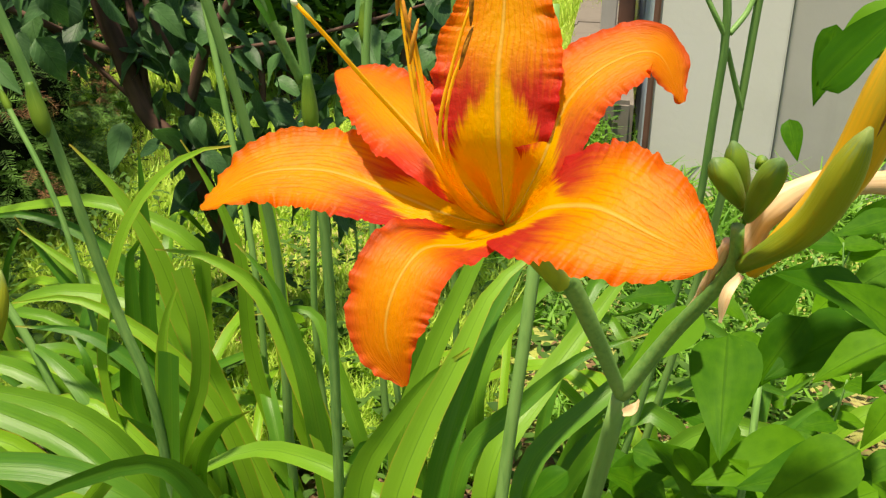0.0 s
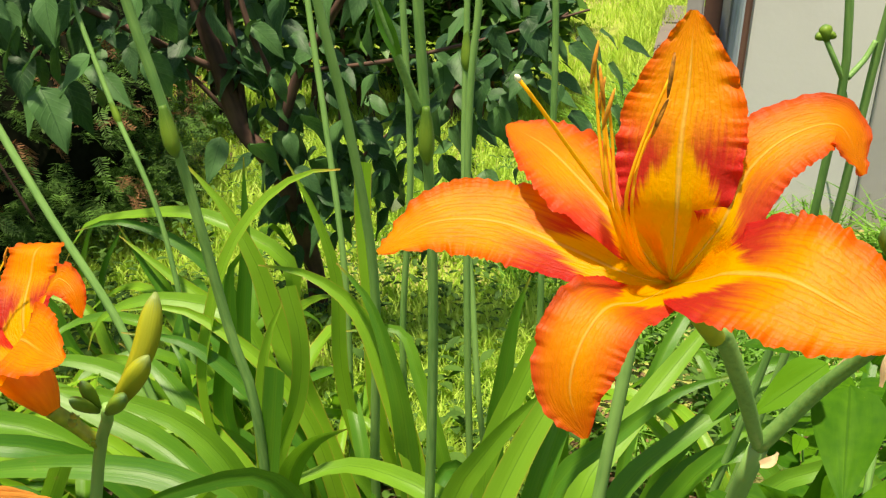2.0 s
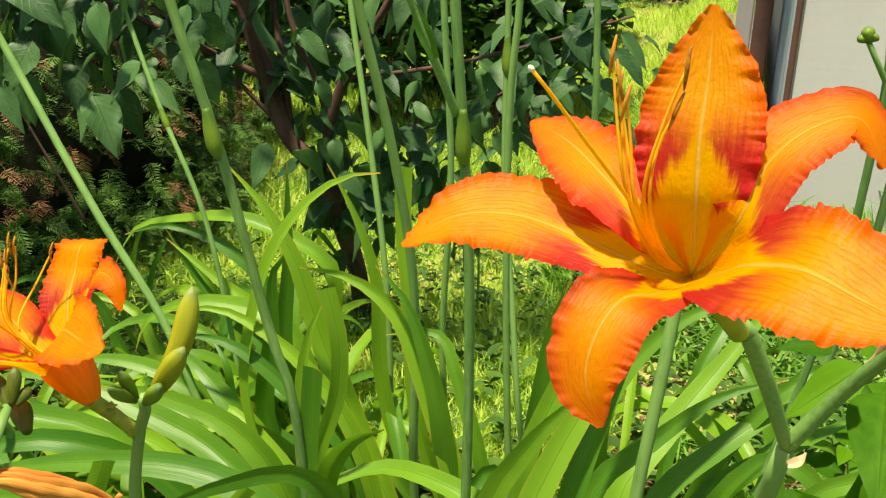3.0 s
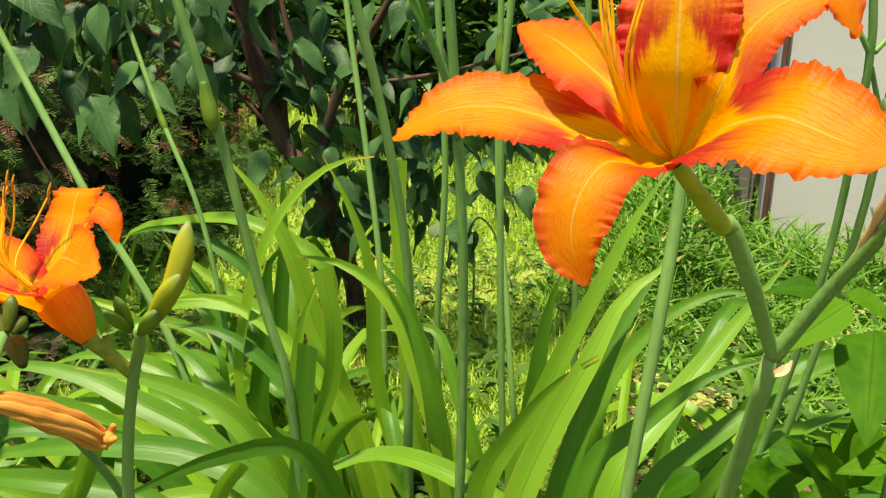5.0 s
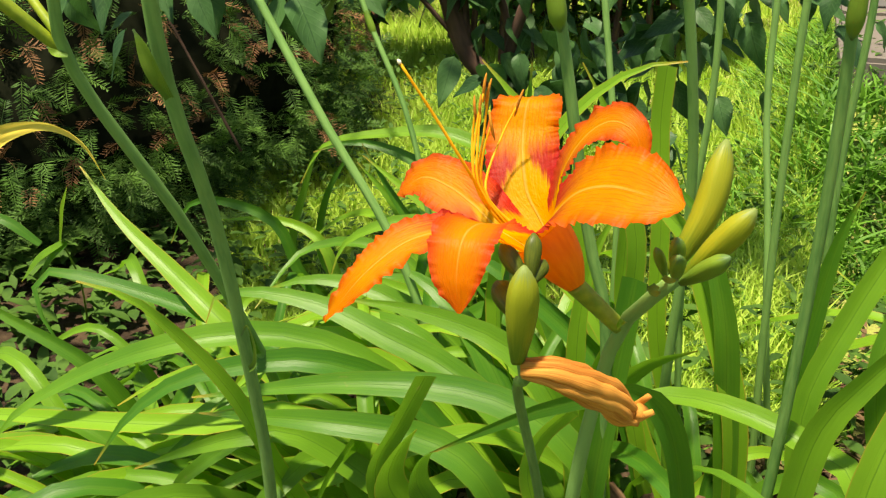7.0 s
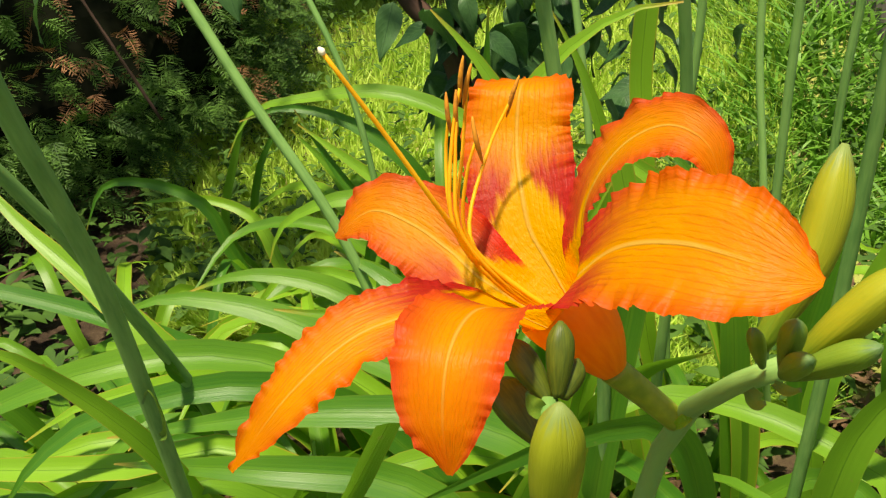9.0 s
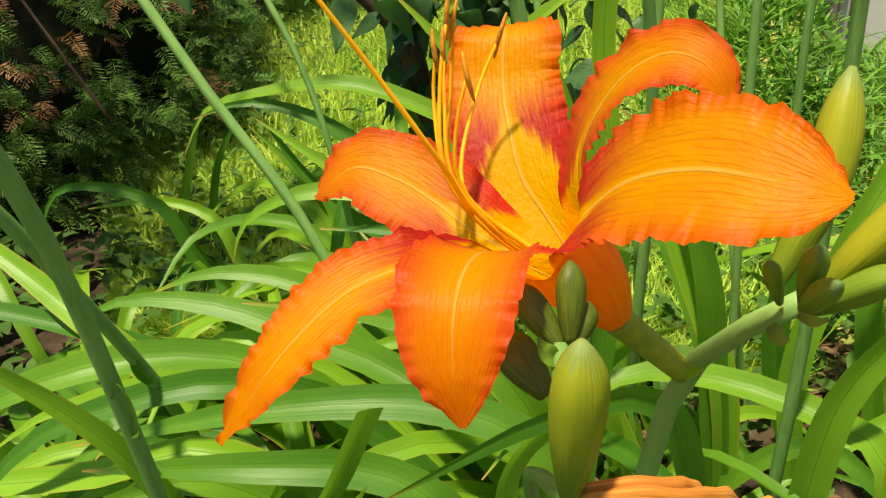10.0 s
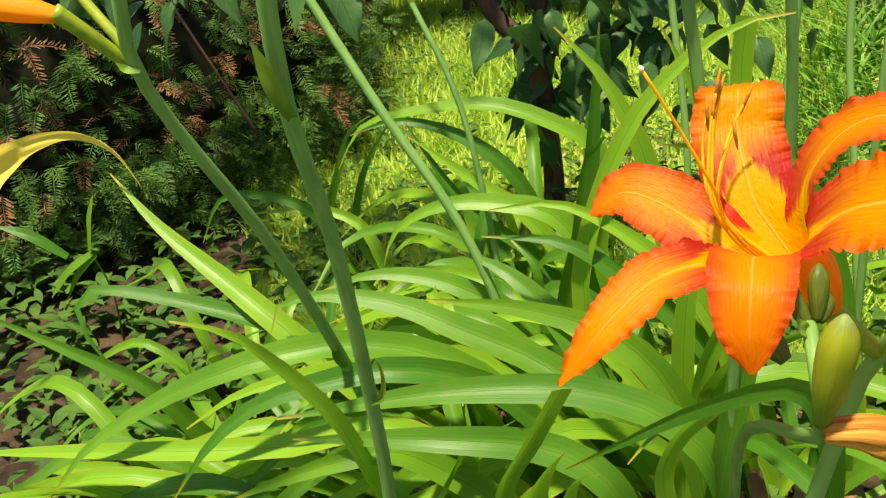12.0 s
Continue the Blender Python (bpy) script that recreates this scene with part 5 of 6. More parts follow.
tube(stalk, "stem", [(-0.3359, 0.508, 0), (-0.3089, 0.481, 0.2881), (-0.3057, 0.468, 0.3783), (-0.3036, 0.448, 0.4866), (-0.3036, 0.425, 0.562), (-0.2985, 0.413, 0.613), (-0.2936, 0.408, 0.6471)], 0.0043, 0.0041, STEM, n=24)
strap_leaf(stalk, [(-0.2975, 0.417, 0.563), (-0.2995, 0.410, 0.577), (-0.3025, 0.407, 0.592), (-0.3045, 0.406, 0.598)], 0.0085, name="bract", material=BUD, fold=0.5)
strap_leaf(stalk, [(-0.3044, 0.466, 0.375), (-0.2926, 0.457, 0.388), (-0.2872, 0.450, 0.408), (-0.29, 0.448, 0.4196), (-0.294, 0.447, 0.412)], 0.006, name="bract", material=BUD, fold=0.5)
stalk = thing("daylily_stalk", "green stalk with small forked seed pods", "plant stem", "daylily stalks")
tube(stalk, "stem", [(0.2168, 0.79, 0), (0.2947, 0.77, 0.4653), (0.2992, 0.76, 0.5719), (0.2999, 0.755, 0.628), (0.2938, 0.75, 0.6758), (0.2855, 0.75, 0.731)], 0.0036, 0.0030, STEM, n=24)
tube(stalk, "branch", [(0.2998, 0.755, 0.6239), (0.2898, 0.75, 0.6405), (0.282, 0.75, 0.6539)], 0.0022, 0.0018, STEM)
bud(stalk, (0.2836, 0.75, 0.6513), (0.2803, 0.75, 0.6629), 0.0052)
bud(stalk, (0.2818, 0.75, 0.6528), (0.2753, 0.75, 0.6556), 0.0036)
bud(stalk, (0.284, 0.75, 0.6536), (0.2879, 0.75, 0.6578), 0.0036)
stalk = thing("daylily_stalk", "bare green daylily stalk with a blue-green bloom", "plant stem", "daylily stalks")
tube(stalk, "stem", [(0.241, 0.83, 0), (0.3157, 0.79, 0.4841), (0.3198, 0.78, 0.5723), (0.3217, 0.775, 0.6417), (0.323, 0.77, 0.6744), (0.3257, 0.77, 0.7125)], 0.0036, 0.0030, STEM, n=24)
tube(stalk, "branch", [(0.3209, 0.78, 0.5657), (0.3081, 0.77, 0.6002), (0.3034, 0.765, 0.6137)], 0.0022, 0.0018, STEM)
tube(stalk, "branch", [(0.3029, 0.76, 0.6251), (0.3135, 0.768, 0.6384), (0.3187, 0.772, 0.6501)], 0.0022, 0.0020, STEM)

# ---- the leaf clumps ----
clump = thing("daylily_clump", "dense clump of long arching green daylily leaves", "plant", "daylily clumps")
strap_leaf(clump, [(-0.31, 0.64, 0), (-0.352, 0.56, 0.206), (-0.361, 0.52, 0.312), (-0.380, 0.49, 0.376), (-0.391, 0.468, 0.410), (-0.417, 0.454, 0.424)], 0.023, face=(0.25, -0.3, 0.92), label="leaf with a dry yellow tip")
strap_leaf(clump, [(-0.3246, 0.768, 0), (-0.5597, 0.718, 0.0331), (-0.607, 0.698, 0.1026), (-0.6411, 0.678, 0.1765), (-0.708, 0.658, 0.228), (-0.7899, 0.638, 0.2788)], 0.024)
strap_leaf(clump, [(-0.2378, 0.758, 0), (-0.4642, 0.758, 0.1878), (-0.5342, 0.758, 0.2093), (-0.6268, 0.758, 0.2257), (-0.7177, 0.748, 0.2392), (-0.7508, 0.738, 0.2384), (-0.7527, 0.728, 0.2135), (-0.7286, 0.718, 0.1774), (-0.7034, 0.718, 0.1449)], 0.022)
strap_leaf(clump, [(-0.1267, 0.698, 0), (-0.2931, 0.678, 0.2279), (-0.3461, 0.668, 0.2632), (-0.406, 0.648, 0.2792), (-0.4625, 0.618, 0.2802), (-0.5456, 0.588, 0.2518), (-0.6135, 0.558, 0.2114), (-0.666, 0.548, 0.1521)], 0.028)
strap_leaf(clump, [(-0.1065, 0.698, 0), (-0.256, 0.678, 0.1924), (-0.3011, 0.658, 0.2473), (-0.36, 0.628, 0.2744), (-0.4202, 0.608, 0.2667), (-0.4675, 0.588, 0.2524), (-0.5037, 0.568, 0.2225), (-0.5426, 0.558, 0.1682)], 0.026)
strap_leaf(clump, [(-0.2778, 0.738, 0), (-0.5502, 0.758, 0.2241), (-0.6069, 0.778, 0.2493), (-0.6821, 0.798, 0.2915), (-0.7414, 0.818, 0.3382)], 0.03)
strap_leaf(clump, [(-0.0865, 0.698, 0), (-0.2053, 0.718, 0.181), (-0.2729, 0.738, 0.2173), (-0.3338, 0.738, 0.2399), (-0.4013, 0.738, 0.2623), (-0.4741, 0.728, 0.2697), (-0.5112, 0.718, 0.2597), (-0.5161, 0.708, 0.2376)], 0.032)
strap_leaf(clump, [(-0.0967, 0.778, 0), (-0.2854, 0.818, 0.1866), (-0.3402, 0.818, 0.2262), (-0.3966, 0.818, 0.245), (-0.4583, 0.808, 0.2475), (-0.5092, 0.798, 0.2286)], 0.03)
strap_leaf(clump, [(-0.0691, 0.718, 0), (-0.1929, 0.738, 0.148), (-0.2211, 0.758, 0.1854), (-0.26, 0.778, 0.2348), (-0.3107, 0.798, 0.2689), (-0.365, 0.818, 0.2786)], 0.036)
strap_leaf(clump, [(-0.2123, 0.538, 0.1623), (-0.2466, 0.518, 0.2665), (-0.2261, 0.518, 0.318), (-0.2067, 0.518, 0.3605)], 0.018, cut=True, face=(0.5, -0.6, 0.6))
strap_leaf(clump, [(-0.0257, 0.638, 0.0659), (-0.071, 0.568, 0.3426), (-0.1249, 0.548, 0.3369), (-0.1724, 0.528, 0.3169), (-0.2054, 0.518, 0.2983)], 0.022)
strap_leaf(clump, [(-0.1893, 0.518, 0.2174), (-0.2179, 0.478, 0.3018), (-0.207, 0.478, 0.334), (-0.1971, 0.478, 0.3482)], 0.03)
strap_leaf(clump, [(-0.1684, 0.518, 0.2185), (-0.1978, 0.478, 0.306), (-0.1901, 0.473, 0.3334), (-0.1769, 0.468, 0.3446)], 0.022)
strap_leaf(clump, [(-0.109, 0.718, 0), (-0.324, 0.718, 0.2244), (-0.3904, 0.698, 0.2295), (-0.459, 0.678, 0.2221), (-0.5319, 0.658, 0.2012), (-0.5802, 0.638, 0.1703)], 0.024)
strap_leaf(clump, [(-0.1242, 0.678, 0), (-0.3621, 0.618, 0.2231), (-0.4454, 0.598, 0.2076), (-0.5528, 0.578, 0.1993), (-0.6637, 0.568, 0.1878), (-0.7865, 0.568, 0.1623)], 0.024)
strap_leaf(clump, [(-0.1216, 0.658, 0), (-0.3414, 0.568, 0.2459), (-0.3733, 0.548, 0.2491), (-0.4221, 0.538, 0.2296), (-0.4692, 0.528, 0.2067)], 0.026)
strap_leaf(clump, [(-0.3938, 0.798, 0), (-0.7047, 0.768, 0.0765), (-0.6665, 0.768, 0.1135), (-0.6582, 0.758, 0.1518)], 0.016)
strap_leaf(clump, [(-0.1244, 0.838, 0), (-0.3243, 0.898, 0.0832), (-0.3719, 0.918, 0.14), (-0.4225, 0.918, 0.1718)], 0.026)
strap_leaf(clump, [(-0.2017, 0.638, 0), (-0.3018, 0.598, 0.1935), (-0.2913, 0.588, 0.2379), (-0.2654, 0.578, 0.2717), (-0.2458, 0.568, 0.2929)], 0.034, label="short broad leaf")
strap_leaf(clump, [(-0.2067, 0.678, 0), (-0.3274, 0.638, 0.1381), (-0.3535, 0.638, 0.1843), (-0.4025, 0.638, 0.2001), (-0.4456, 0.638, 0.1929)], 0.02)
strap_leaf(clump, [(-0.2495, 1.018, 0), (-0.264, 1.038, 0.2011), (-0.2641, 1.038, 0.2931), (-0.3145, 1.038, 0.3248), (-0.385, 1.038, 0.3461), (-0.4668, 1.038, 0.337), (-0.5433, 1.028, 0.3173), (-0.5759, 1.018, 0.2653)], 0.024)
strap_leaf(clump, [(-0.2703, 1.018, 0), (-0.331, 1.038, 0.1962), (-0.369, 1.038, 0.2672), (-0.4346, 1.038, 0.3103), (-0.4994, 1.028, 0.3258), (-0.5548, 1.018, 0.31)], 0.022)
strap_leaf(clump, [(-0.2445, 0.978, 0), (-0.2969, 0.998, 0.1676), (-0.3413, 0.998, 0.23), (-0.3988, 0.998, 0.269), (-0.4754, 0.998, 0.3209)], 0.024)
strap_leaf(clump, [(-0.1981, 0.938, 0), (-0.2943, 0.958, 0.2461), (-0.3625, 0.958, 0.2619), (-0.4245, 0.948, 0.2592), (-0.4776, 0.938, 0.2287), (-0.4922, 0.928, 0.1891)], 0.028)
strap_leaf(clump, [(-0.357, 1.038, 0), (-0.4406, 1.068, 0.1568), (-0.4649, 1.068, 0.2264), (-0.5185, 1.068, 0.2844)], 0.02)
strap_leaf(clump, [(-0.419, 1.018, 0), (-0.5807, 1.018, 0.1225), (-0.6162, 1.018, 0.2013), (-0.6917, 1.018, 0.2242), (-0.7516, 1.018, 0.2125), (-0.7849, 1.008, 0.1527)], 0.018)
strap_leaf(clump, [(-0.3974, 1.018, 0), (-0.5197, 1.018, 0.1115), (-0.5656, 1.038, 0.1789), (-0.6257, 1.038, 0.199), (-0.7139, 1.018, 0.1946)], 0.018)
strap_leaf(clump, [(-0.5177, 1.118, 0), (-0.6068, 1.118, 0.109), (-0.5942, 1.118, 0.2046), (-0.5627, 1.118, 0.2627), (-0.5437, 1.118, 0.2906)], 0.014)
strap_leaf(clump, [(-0.5397, 1.118, 0), (-0.6505, 1.118, 0.1055), (-0.6252, 1.118, 0.2196), (-0.6007, 1.118, 0.277), (-0.5702, 1.118, 0.2975)], 0.016)
strap_leaf(clump, [(-0.1471, 0.858, 0), (-0.2652, 0.858, 0.1625), (-0.2526, 0.858, 0.2928), (-0.2443, 0.858, 0.3681), (-0.2291, 0.858, 0.3851), (-0.2177, 0.848, 0.3814)], 0.026, face=(0.3, -0.9, 0.3))
strap_leaf(clump, [(-0.0398, 0.798, 0), (-0.1711, 0.818, 0.3078), (-0.1974, 0.818, 0.3969), (-0.2306, 0.818, 0.455), (-0.2673, 0.818, 0.4933)], 0.03)
strap_leaf(clump, [(-0.13, 0.76, 0), (-0.235, 0.77, 0.25), (-0.222, 0.775, 0.366), (-0.192, 0.775, 0.44), (-0.152, 0.775, 0.488), (-0.118, 0.775, 0.509), (-0.0862, 0.7706, 0.5162)], 0.024, face=(-0.5, -0.8, 0.3), label="leaf with a thin dry tip")
strap_leaf(clump, [(-0.1094, 0.878, 0), (-0.2542, 0.898, 0.2072), (-0.2481, 0.898, 0.363), (-0.2429, 0.898, 0.4757)], 0.024, face=(0.2, -1, 0.1))
strap_leaf(clump, [(-0.1395, 0.798, 0), (-0.2846, 0.818, 0.2128), (-0.2886, 0.818, 0.2627), (-0.3196, 0.838, 0.2858)], 0.02)
strap_leaf(clump, [(-0.1217, 0.65, 0), (-0.1105, 0.635, 0.2206), (-0.1032, 0.638, 0.3023), (-0.0944, 0.64, 0.3906)], 0.022, face=(-0.1, -0.95, 0.3), cut=True, label="broad leaf with a cut tip")
strap_leaf(clump, [(-0.1115, 0.71, 0), (-0.1323, 0.705, 0.2406), (-0.1086, 0.71, 0.3212), (-0.1042, 0.71, 0.379), (-0.1139, 0.71, 0.4279)], 0.018, face=(0.4, -0.9, 0.2), cut=True, label="leaf with a bitten, brown tip")
strap_leaf(clump, [(-0.1332, 0.71, 0), (-0.1463, 0.715, 0.3122), (-0.1349, 0.715, 0.378), (-0.1165, 0.715, 0.4194)], 0.022, face=(-0.2, -0.95, 0.2))
strap_leaf(clump, [(0.0557, 0.63, 0), (0.0773, 0.67, 0.2317), (0.041, 0.69, 0.2449), (-0.0191, 0.71, 0.2523), (-0.078, 0.73, 0.2375), (-0.1233, 0.71, 0.2207), (-0.1632, 0.69, 0.1954), (-0.1843, 0.67, 0.1744)], 0.024)
strap_leaf(clump, [(-0.0015, 0.77, 0), (-0.0154, 0.77, 0.2079), (-0.0436, 0.78, 0.2927), (-0.0829, 0.79, 0.3736), (-0.1304, 0.79, 0.4029), (-0.1795, 0.79, 0.4057)], 0.027)
strap_leaf(clump, [(-0.0484, 0.91, 0), (-0.0979, 0.9, 0.188), (-0.1088, 0.91, 0.3242), (-0.1194, 0.92, 0.4196), (-0.1181, 0.92, 0.4758)], 0.022, face=(0, -1, 0.2), cut=True)
strap_leaf(clump, [(-0.0776, 0.89, 0), (-0.1358, 0.89, 0.23), (-0.1414, 0.89, 0.3608), (-0.1669, 0.89, 0.4358), (-0.1923, 0.89, 0.4804)], 0.02, face=(0.2, -1, 0.2))
strap_leaf(clump, [(-0.0015, 0.77, 0), (-0.0214, 0.77, 0.2066), (-0.0345, 0.77, 0.3053), (-0.0674, 0.78, 0.3912), (-0.1003, 0.79, 0.4183)], 0.026)
strap_leaf(clump, [(-0.0645, 0.77, 0), (-0.1251, 0.77, 0.251), (-0.1735, 0.77, 0.3129), (-0.2547, 0.77, 0.357), (-0.3156, 0.76, 0.3523)], 0.02)
strap_leaf(clump, [(-0.0645, 0.77, 0), (-0.1258, 0.77, 0.2178), (-0.1878, 0.77, 0.2786), (-0.2509, 0.77, 0.3197), (-0.3255, 0.77, 0.3213)], 0.024)
strap_leaf(clump, [(-0.2388, 1, 0), (-0.3189, 1, 0.1622), (-0.4086, 1, 0.2314), (-0.4776, 1, 0.3354)], 0.02)
strap_leaf(clump, [(-0.1028, 0.73, 0), (-0.1233, 0.71, 0.2207), (-0.0891, 0.69, 0.288), (-0.0475, 0.67, 0.3237)], 0.028)
strap_leaf(clump, [(0.1067, 0.63, 0), (0.1093, 0.65, 0.263), (0.1239, 0.67, 0.3403), (0.1447, 0.71, 0.4063), (0.1759, 0.75, 0.4651)], 0.025)
strap_leaf(clump, [(0.0682, 0.61, 0), (0.0807, 0.63, 0.2695), (0.1006, 0.65, 0.3364), (0.125, 0.67, 0.391), (0.1478, 0.7, 0.4403), (0.1901, 0.73, 0.471)], 0.029, label="broad bright green leaf")
strap_leaf(clump, [(0.0682, 0.79, 0), (0.0448, 0.81, 0.1968), (0.0707, 0.83, 0.2885), (0.1107, 0.85, 0.3897), (0.1355, 0.87, 0.4496), (0.1611, 0.89, 0.4944)], 0.026)
strap_leaf(clump, [(0.0771, 0.89, 0), (0.0398, 0.89, 0.1623), (0.0447, 0.89, 0.2547), (0.0552, 0.89, 0.3422), (0.0675, 0.89, 0.3847)], 0.026, face=(-0.1, -1, 0.2))
strap_leaf(clump, [(0.0305, 0.67, 0), (0.0458, 0.67, 0.27), (0.0687, 0.67, 0.3189), (0.1036, 0.67, 0.3723), (0.1331, 0.67, 0.4021)], 0.028)
strap_leaf(clump, [(0.1122, 0.67, 0), (0.1261, 0.71, 0.2746), (0.1685, 0.73, 0.3166), (0.2188, 0.75, 0.3591), (0.2711, 0.77, 0.3745)], 0.022)
strap_leaf(clump, [(0.1577, 0.71, 0), (0.1432, 0.75, 0.2301), (0.1828, 0.81, 0.2884), (0.2348, 0.87, 0.3526), (0.2789, 0.91, 0.411)], 0.03)
strap_leaf(clump, [(0.2024, 0.75, 0), (0.172, 0.79, 0.1986), (0.2371, 0.87, 0.2416), (0.3131, 0.93, 0.2827), (0.3755, 0.97, 0.3067)], 0.026)
strap_leaf(clump, [(0.2347, 0.81, 0), (0.2131, 0.85, 0.1692), (0.2943, 0.91, 0.2176), (0.3847, 0.97, 0.2494)], 0.024)
strap_leaf(clump, [(0.1518, 0.85, 0), (0.1103, 0.89, 0.2327), (0.1576, 0.93, 0.3153), (0.2212, 0.95, 0.3554), (0.2711, 0.95, 0.3561)], 0.024)
strap_leaf(clump, [(0.0057, 0.89, 0), (-0.0186, 0.89, 0.1425), (-0.0538, 0.91, 0.2347), (-0.0814, 0.93, 0.2784), (-0.1514, 0.93, 0.2675)], 0.02)
strap_leaf(clump, [(-0.1059, 0.6, 0.1058), (-0.1496, 0.57, 0.2546), (-0.1416, 0.57, 0.2903), (-0.1215, 0.57, 0.3183)], 0.016, cut=True)
strap_leaf(clump, [(-0.0986, 0.69, 0), (-0.1501, 0.67, 0.2451), (-0.1942, 0.67, 0.2962), (-0.2594, 0.67, 0.3141), (-0.3375, 0.65, 0.3278)], 0.03)
strap_leaf(clump, [(-0.0966, 0.67, 0), (-0.1295, 0.63, 0.2384), (-0.1958, 0.63, 0.2708), (-0.3011, 0.61, 0.2753), (-0.4516, 0.59, 0.2407)], 0.03)
strap_leaf(clump, [(-0.1426, 0.61, 0.0514), (-0.1884, 0.57, 0.2454), (-0.2254, 0.57, 0.2661), (-0.3002, 0.55, 0.2787), (-0.4142, 0.55, 0.26)], 0.028)
twisted_leaf(clump, [(-1.10, 0.86, -0.01), (-1.00, 0.82, 0.160), (-0.932, 0.80, 0.258), (-0.867, 0.80, 0.345), (-0.818, 0.80, 0.375), (-0.768, 0.80, 0.388), (-0.735, 0.80, 0.384), (-0.712, 0.80, 0.370), (-0.692, 0.80, 0.335)], 0.042, (0.1, -0.86, 0.50))
cane_weed((-0.9246, 0.968, 0), (-0.8713, 0.898, 0.1918), [((-0.8721, 0.898, 0.1893), (-0.8344, 0.888, 0.2759)), ((-0.9089, 0.898, 0.1805), (-0.9875, 0.878, 0.2288)), ((-0.8678, 0.898, 0.1897), (-0.9344, 0.878, 0.13)), ((-0.8623, 0.898, 0.1886), (-0.9202, 0.888, 0.1229))], 'thin green weed with narrow pointed leaves')

# ---- filling leaves of the clumps ----
def fill(parent, centre, count, reach, seed, low=0.20, high=0.42, turn=None):
    r = random.Random(seed)
    for _ in range(count):
        a = r.uniform(0, 2 * math.pi) if turn is None else r.gauss(turn, 0.8)
        h, ln = r.uniform(low, high), reach * r.uniform(0.6, 1.15)
        b = (centre[0] + r.gauss(0, 0.035), centre[1] + r.gauss(0, 0.035), 0.0)
        c, s = math.cos(a), math.sin(a)
        side = r.gauss(0, 0.03)
        pts = [b, (b[0] + c * ln * 0.18, b[1] + s * ln * 0.18, h * 0.62), (b[0] + c * ln * 0.5 - s * side, b[1] + s * ln * 0.5 + c * side, h),
               (b[0] + c * ln * 0.85 - s * side * 2, b[1] + s * ln * 0.85 + c * side * 2, h * r.uniform(0.6, 0.95)), (b[0] + c * ln * 1.05, b[1] + s * ln * 1.05, h * r.uniform(0.3, 0.8))]
        strap_leaf(parent, pts, r.uniform(0.012, 0.024), face=(r.gauss(0, 0.3), -0.5 + r.gauss(0, 0.2), 0.85), n=16)


fill(clump, (-0.14, 0.80), 24, 0.34, 5, 0.12, 0.26, turn=2.9)
fill(clump, (-0.30, 0.70), 34, 0.30, 6, 0.10, 0.24, turn=3.3)
fill(clump, (-0.07, 0.82), 6, 0.18, 7, 0.10, 0.20)
clump_b = thing("daylily_clump", "clump of green daylily leaves growing in half shade", "plant", "daylily clumps")
fill(clump_b, (0.17, 0.80), 16, 0.34, 8, 0.14, 0.32, turn=0.3)
fill(clump_b, (0.34, 0.92), 16, 0.36, 9, 0.12, 0.28)
clump_c = thing("daylily_clump", "low clump of long pale green daylily leaves", "plant", "daylily clumps")
fill(clump_c, (-0.42, 0.66), 24, 0.30, 10, 0.08, 0.20, turn=3.4)
fill(clump_c, (-0.55, 0.62), 18, 0.28, 13, 0.08, 0.20, turn=3.2)
fill(clump_c, (-0.62, 0.82), 12, 0.24, 14, 0.08, 0.18)
fill(clump_c, (-0.36, 1.02), 16, 0.26, 12, 0.12, 0.26)
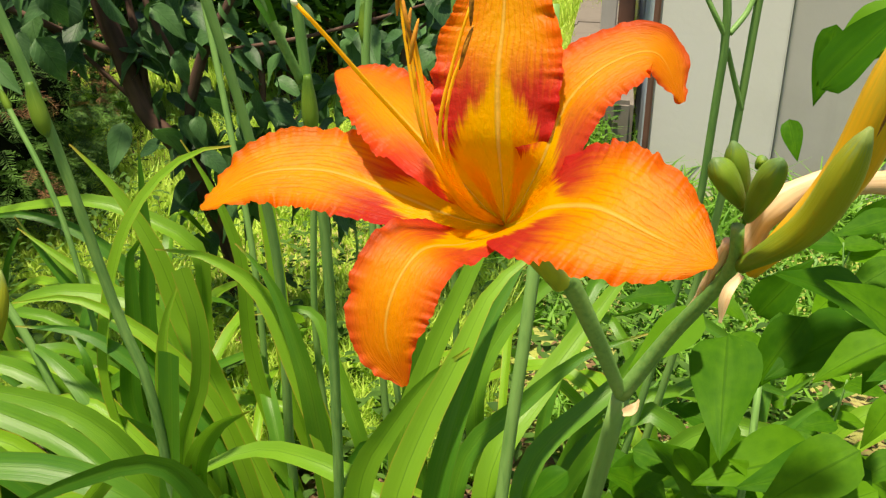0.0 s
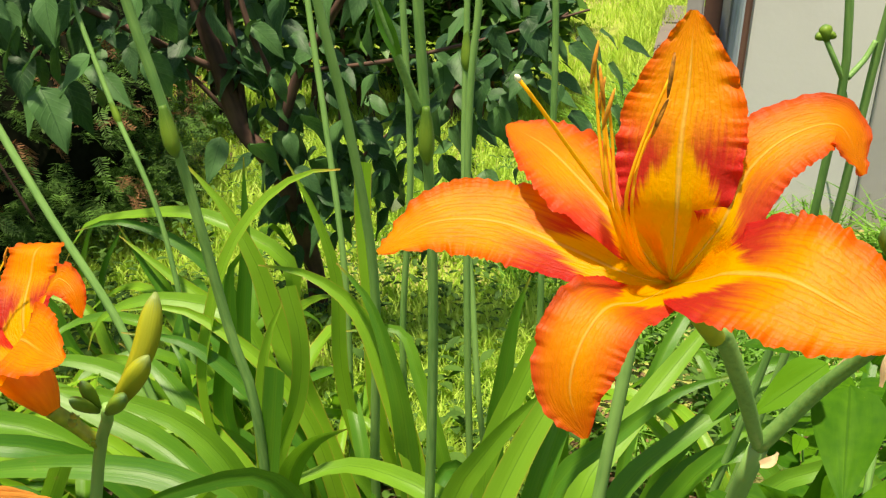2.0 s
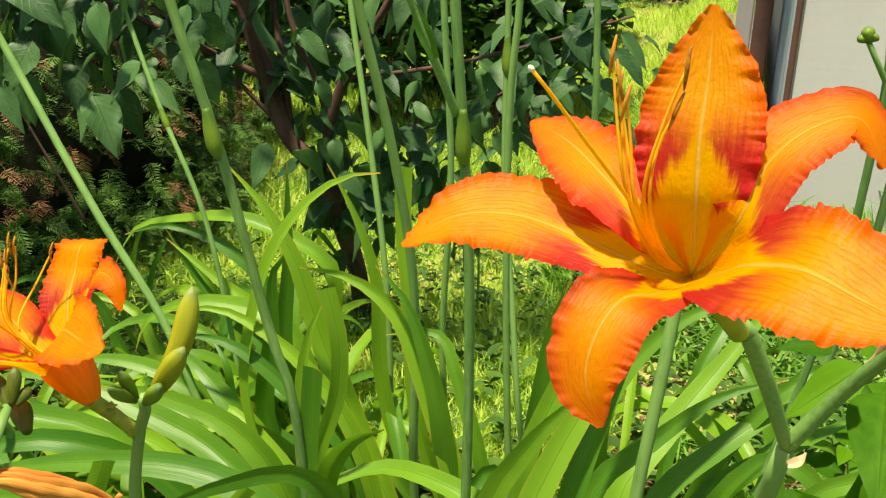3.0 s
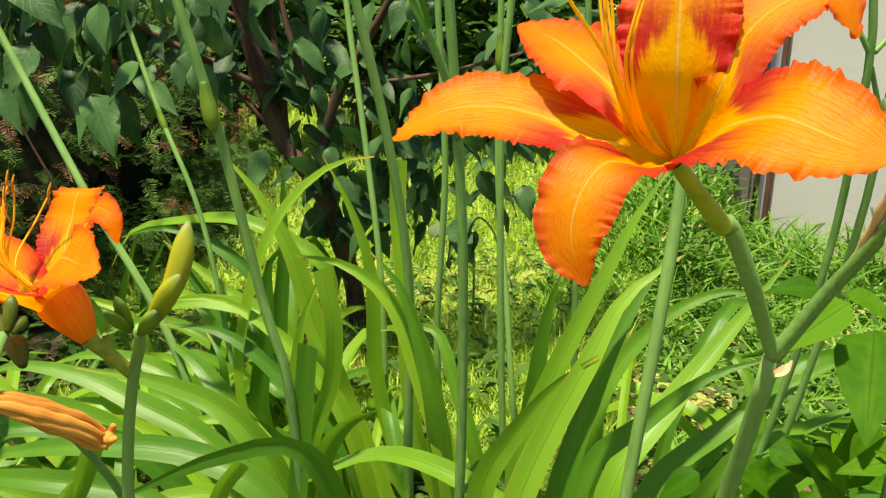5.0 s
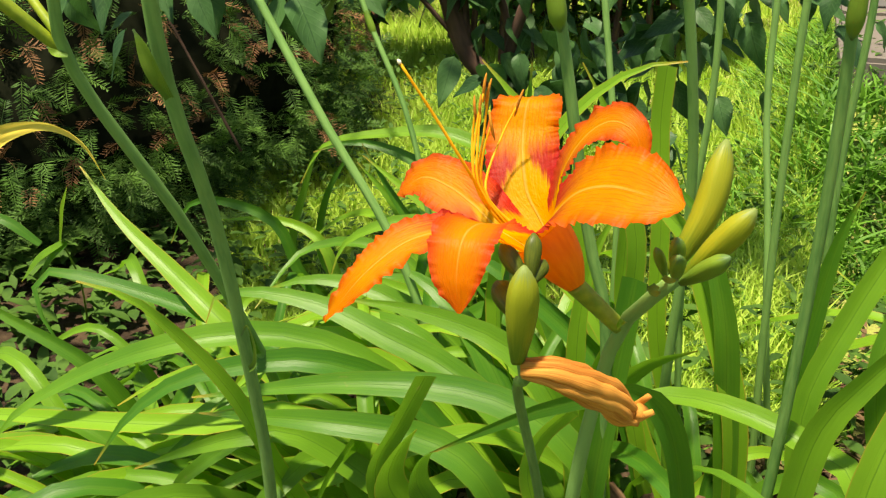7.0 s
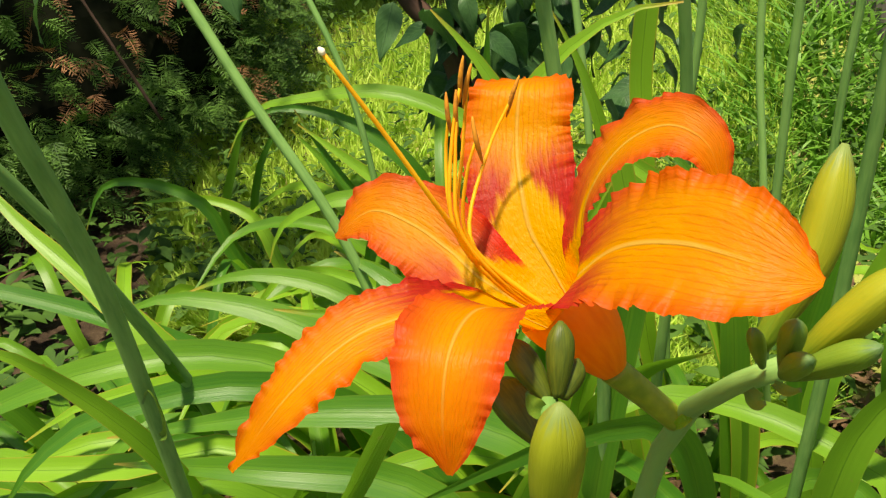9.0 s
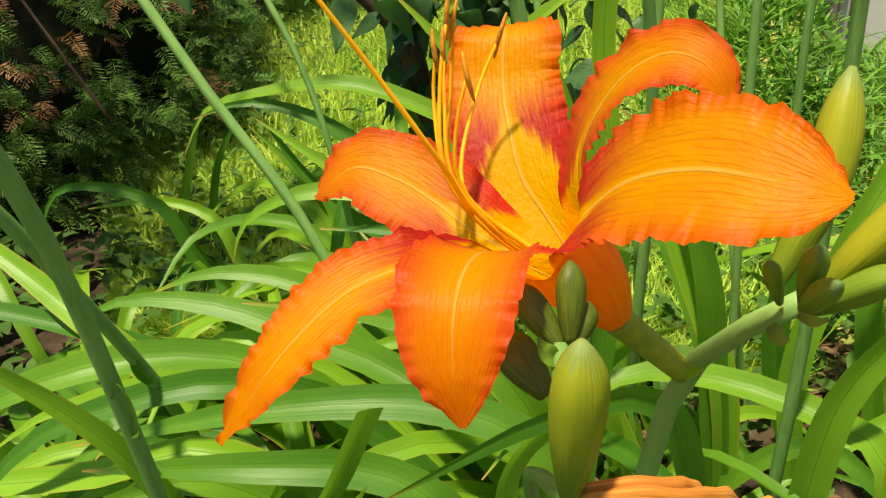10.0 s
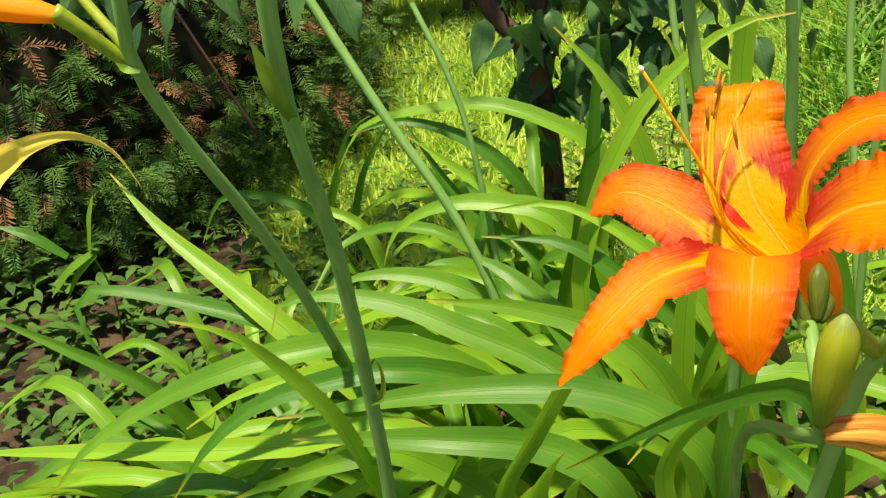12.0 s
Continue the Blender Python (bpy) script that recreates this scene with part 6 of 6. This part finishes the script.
for k in range(16):
    a = k * 2.4
    strap_leaf(clump, [(-0.06 + 0.03 * math.cos(a), 0.70 + 0.04 * math.sin(a), 0), (-0.06 + 0.05 * math.cos(a), 0.70 + 0.05 * math.sin(a), 0.07), (-0.06 + 0.10 * math.cos(a), 0.70 + 0.08 * math.sin(a), 0.10), (-0.06 + 0.14 * math.cos(a), 0.70 + 0.10 * math.sin(a), 0.05)], 0.018, material=DEAD, name="dead_leaf", label="shrivelled brown leaf", n=12)

# ---- shoots of the shrub, low behind the scapes ----
r = random.Random(23)
for k in range(9):
    x, y = r.uniform(0.24, 0.56), r.uniform(0.66, 1.12)
    h = r.uniform(0.20, 0.36)
    lean = (r.uniform(-0.05, 0.05), r.uniform(-0.06, 0.02))
    foot, top = (x, y, -0.01), (x + lean[0], y + lean[1], h)
    tube(shrub, "shoot", [foot, (x + 0.3 * lean[0], y + 0.3 * lean[1], 0.5 * h), top], 0.0020, 0.0010, STEM, n=10, sides=6)
    for i in range(5):
        v = 0.35 + 0.16 * i
        p = tuple(foot[c] + (top[c] - foot[c]) * v for c in range(3))
        a = k * 1.3 + i * 1.57
        for turn in (0.0, math.pi):
            hang(shrub, SHRUB_LEAVES[(i + k) % 3], p, (math.cos(a + turn), math.sin(a + turn), r.uniform(-0.2, 0.4)), r.uniform(0.038, 0.066), r.uniform(-0.5, 0.5))

# ---- small things in the lawn ----
bent = thing("grass_stem", "thin green grass stem bent over in a hook", "grass stem")
tube(bent, "stem", [(-0.194, 1.500, 0.018), (-0.192, 1.500, 0.117), (-0.198, 1.500, 0.211), (-0.184, 1.500, 0.229), (-0.161, 1.500, 0.210), (-0.144, 1.500, 0.166), (-0.121, 1.500, 0.106)], 0.0026, 0.0016, STEM, n=40, sides=7)
PALELEAF = leaf_mesh("pale_leaf", 0.52, 2.0, 0.15, 0.03, plain_plant("pale leaf", rgb(0.30, 0.36, 0.28), rgb(0.55, 0.60, 0.50), along=(9.0, 6.0, 1.0), rough=0.6, share=0.2))
fallen = thing("fallen_leaf", "pale grey-green leaf standing in the lawn", "leaf")
hang(fallen, PALELEAF, (-0.411, 1.957, 0.019), (0.25, -0.45, 0.85), 0.085, 0.5)
tube(fallen, "stalk", [(-0.411, 1.957, 0.019), (-0.421, 1.967, -0.01)], 0.0018, 0.0014, STEM, n=6, sides=6)
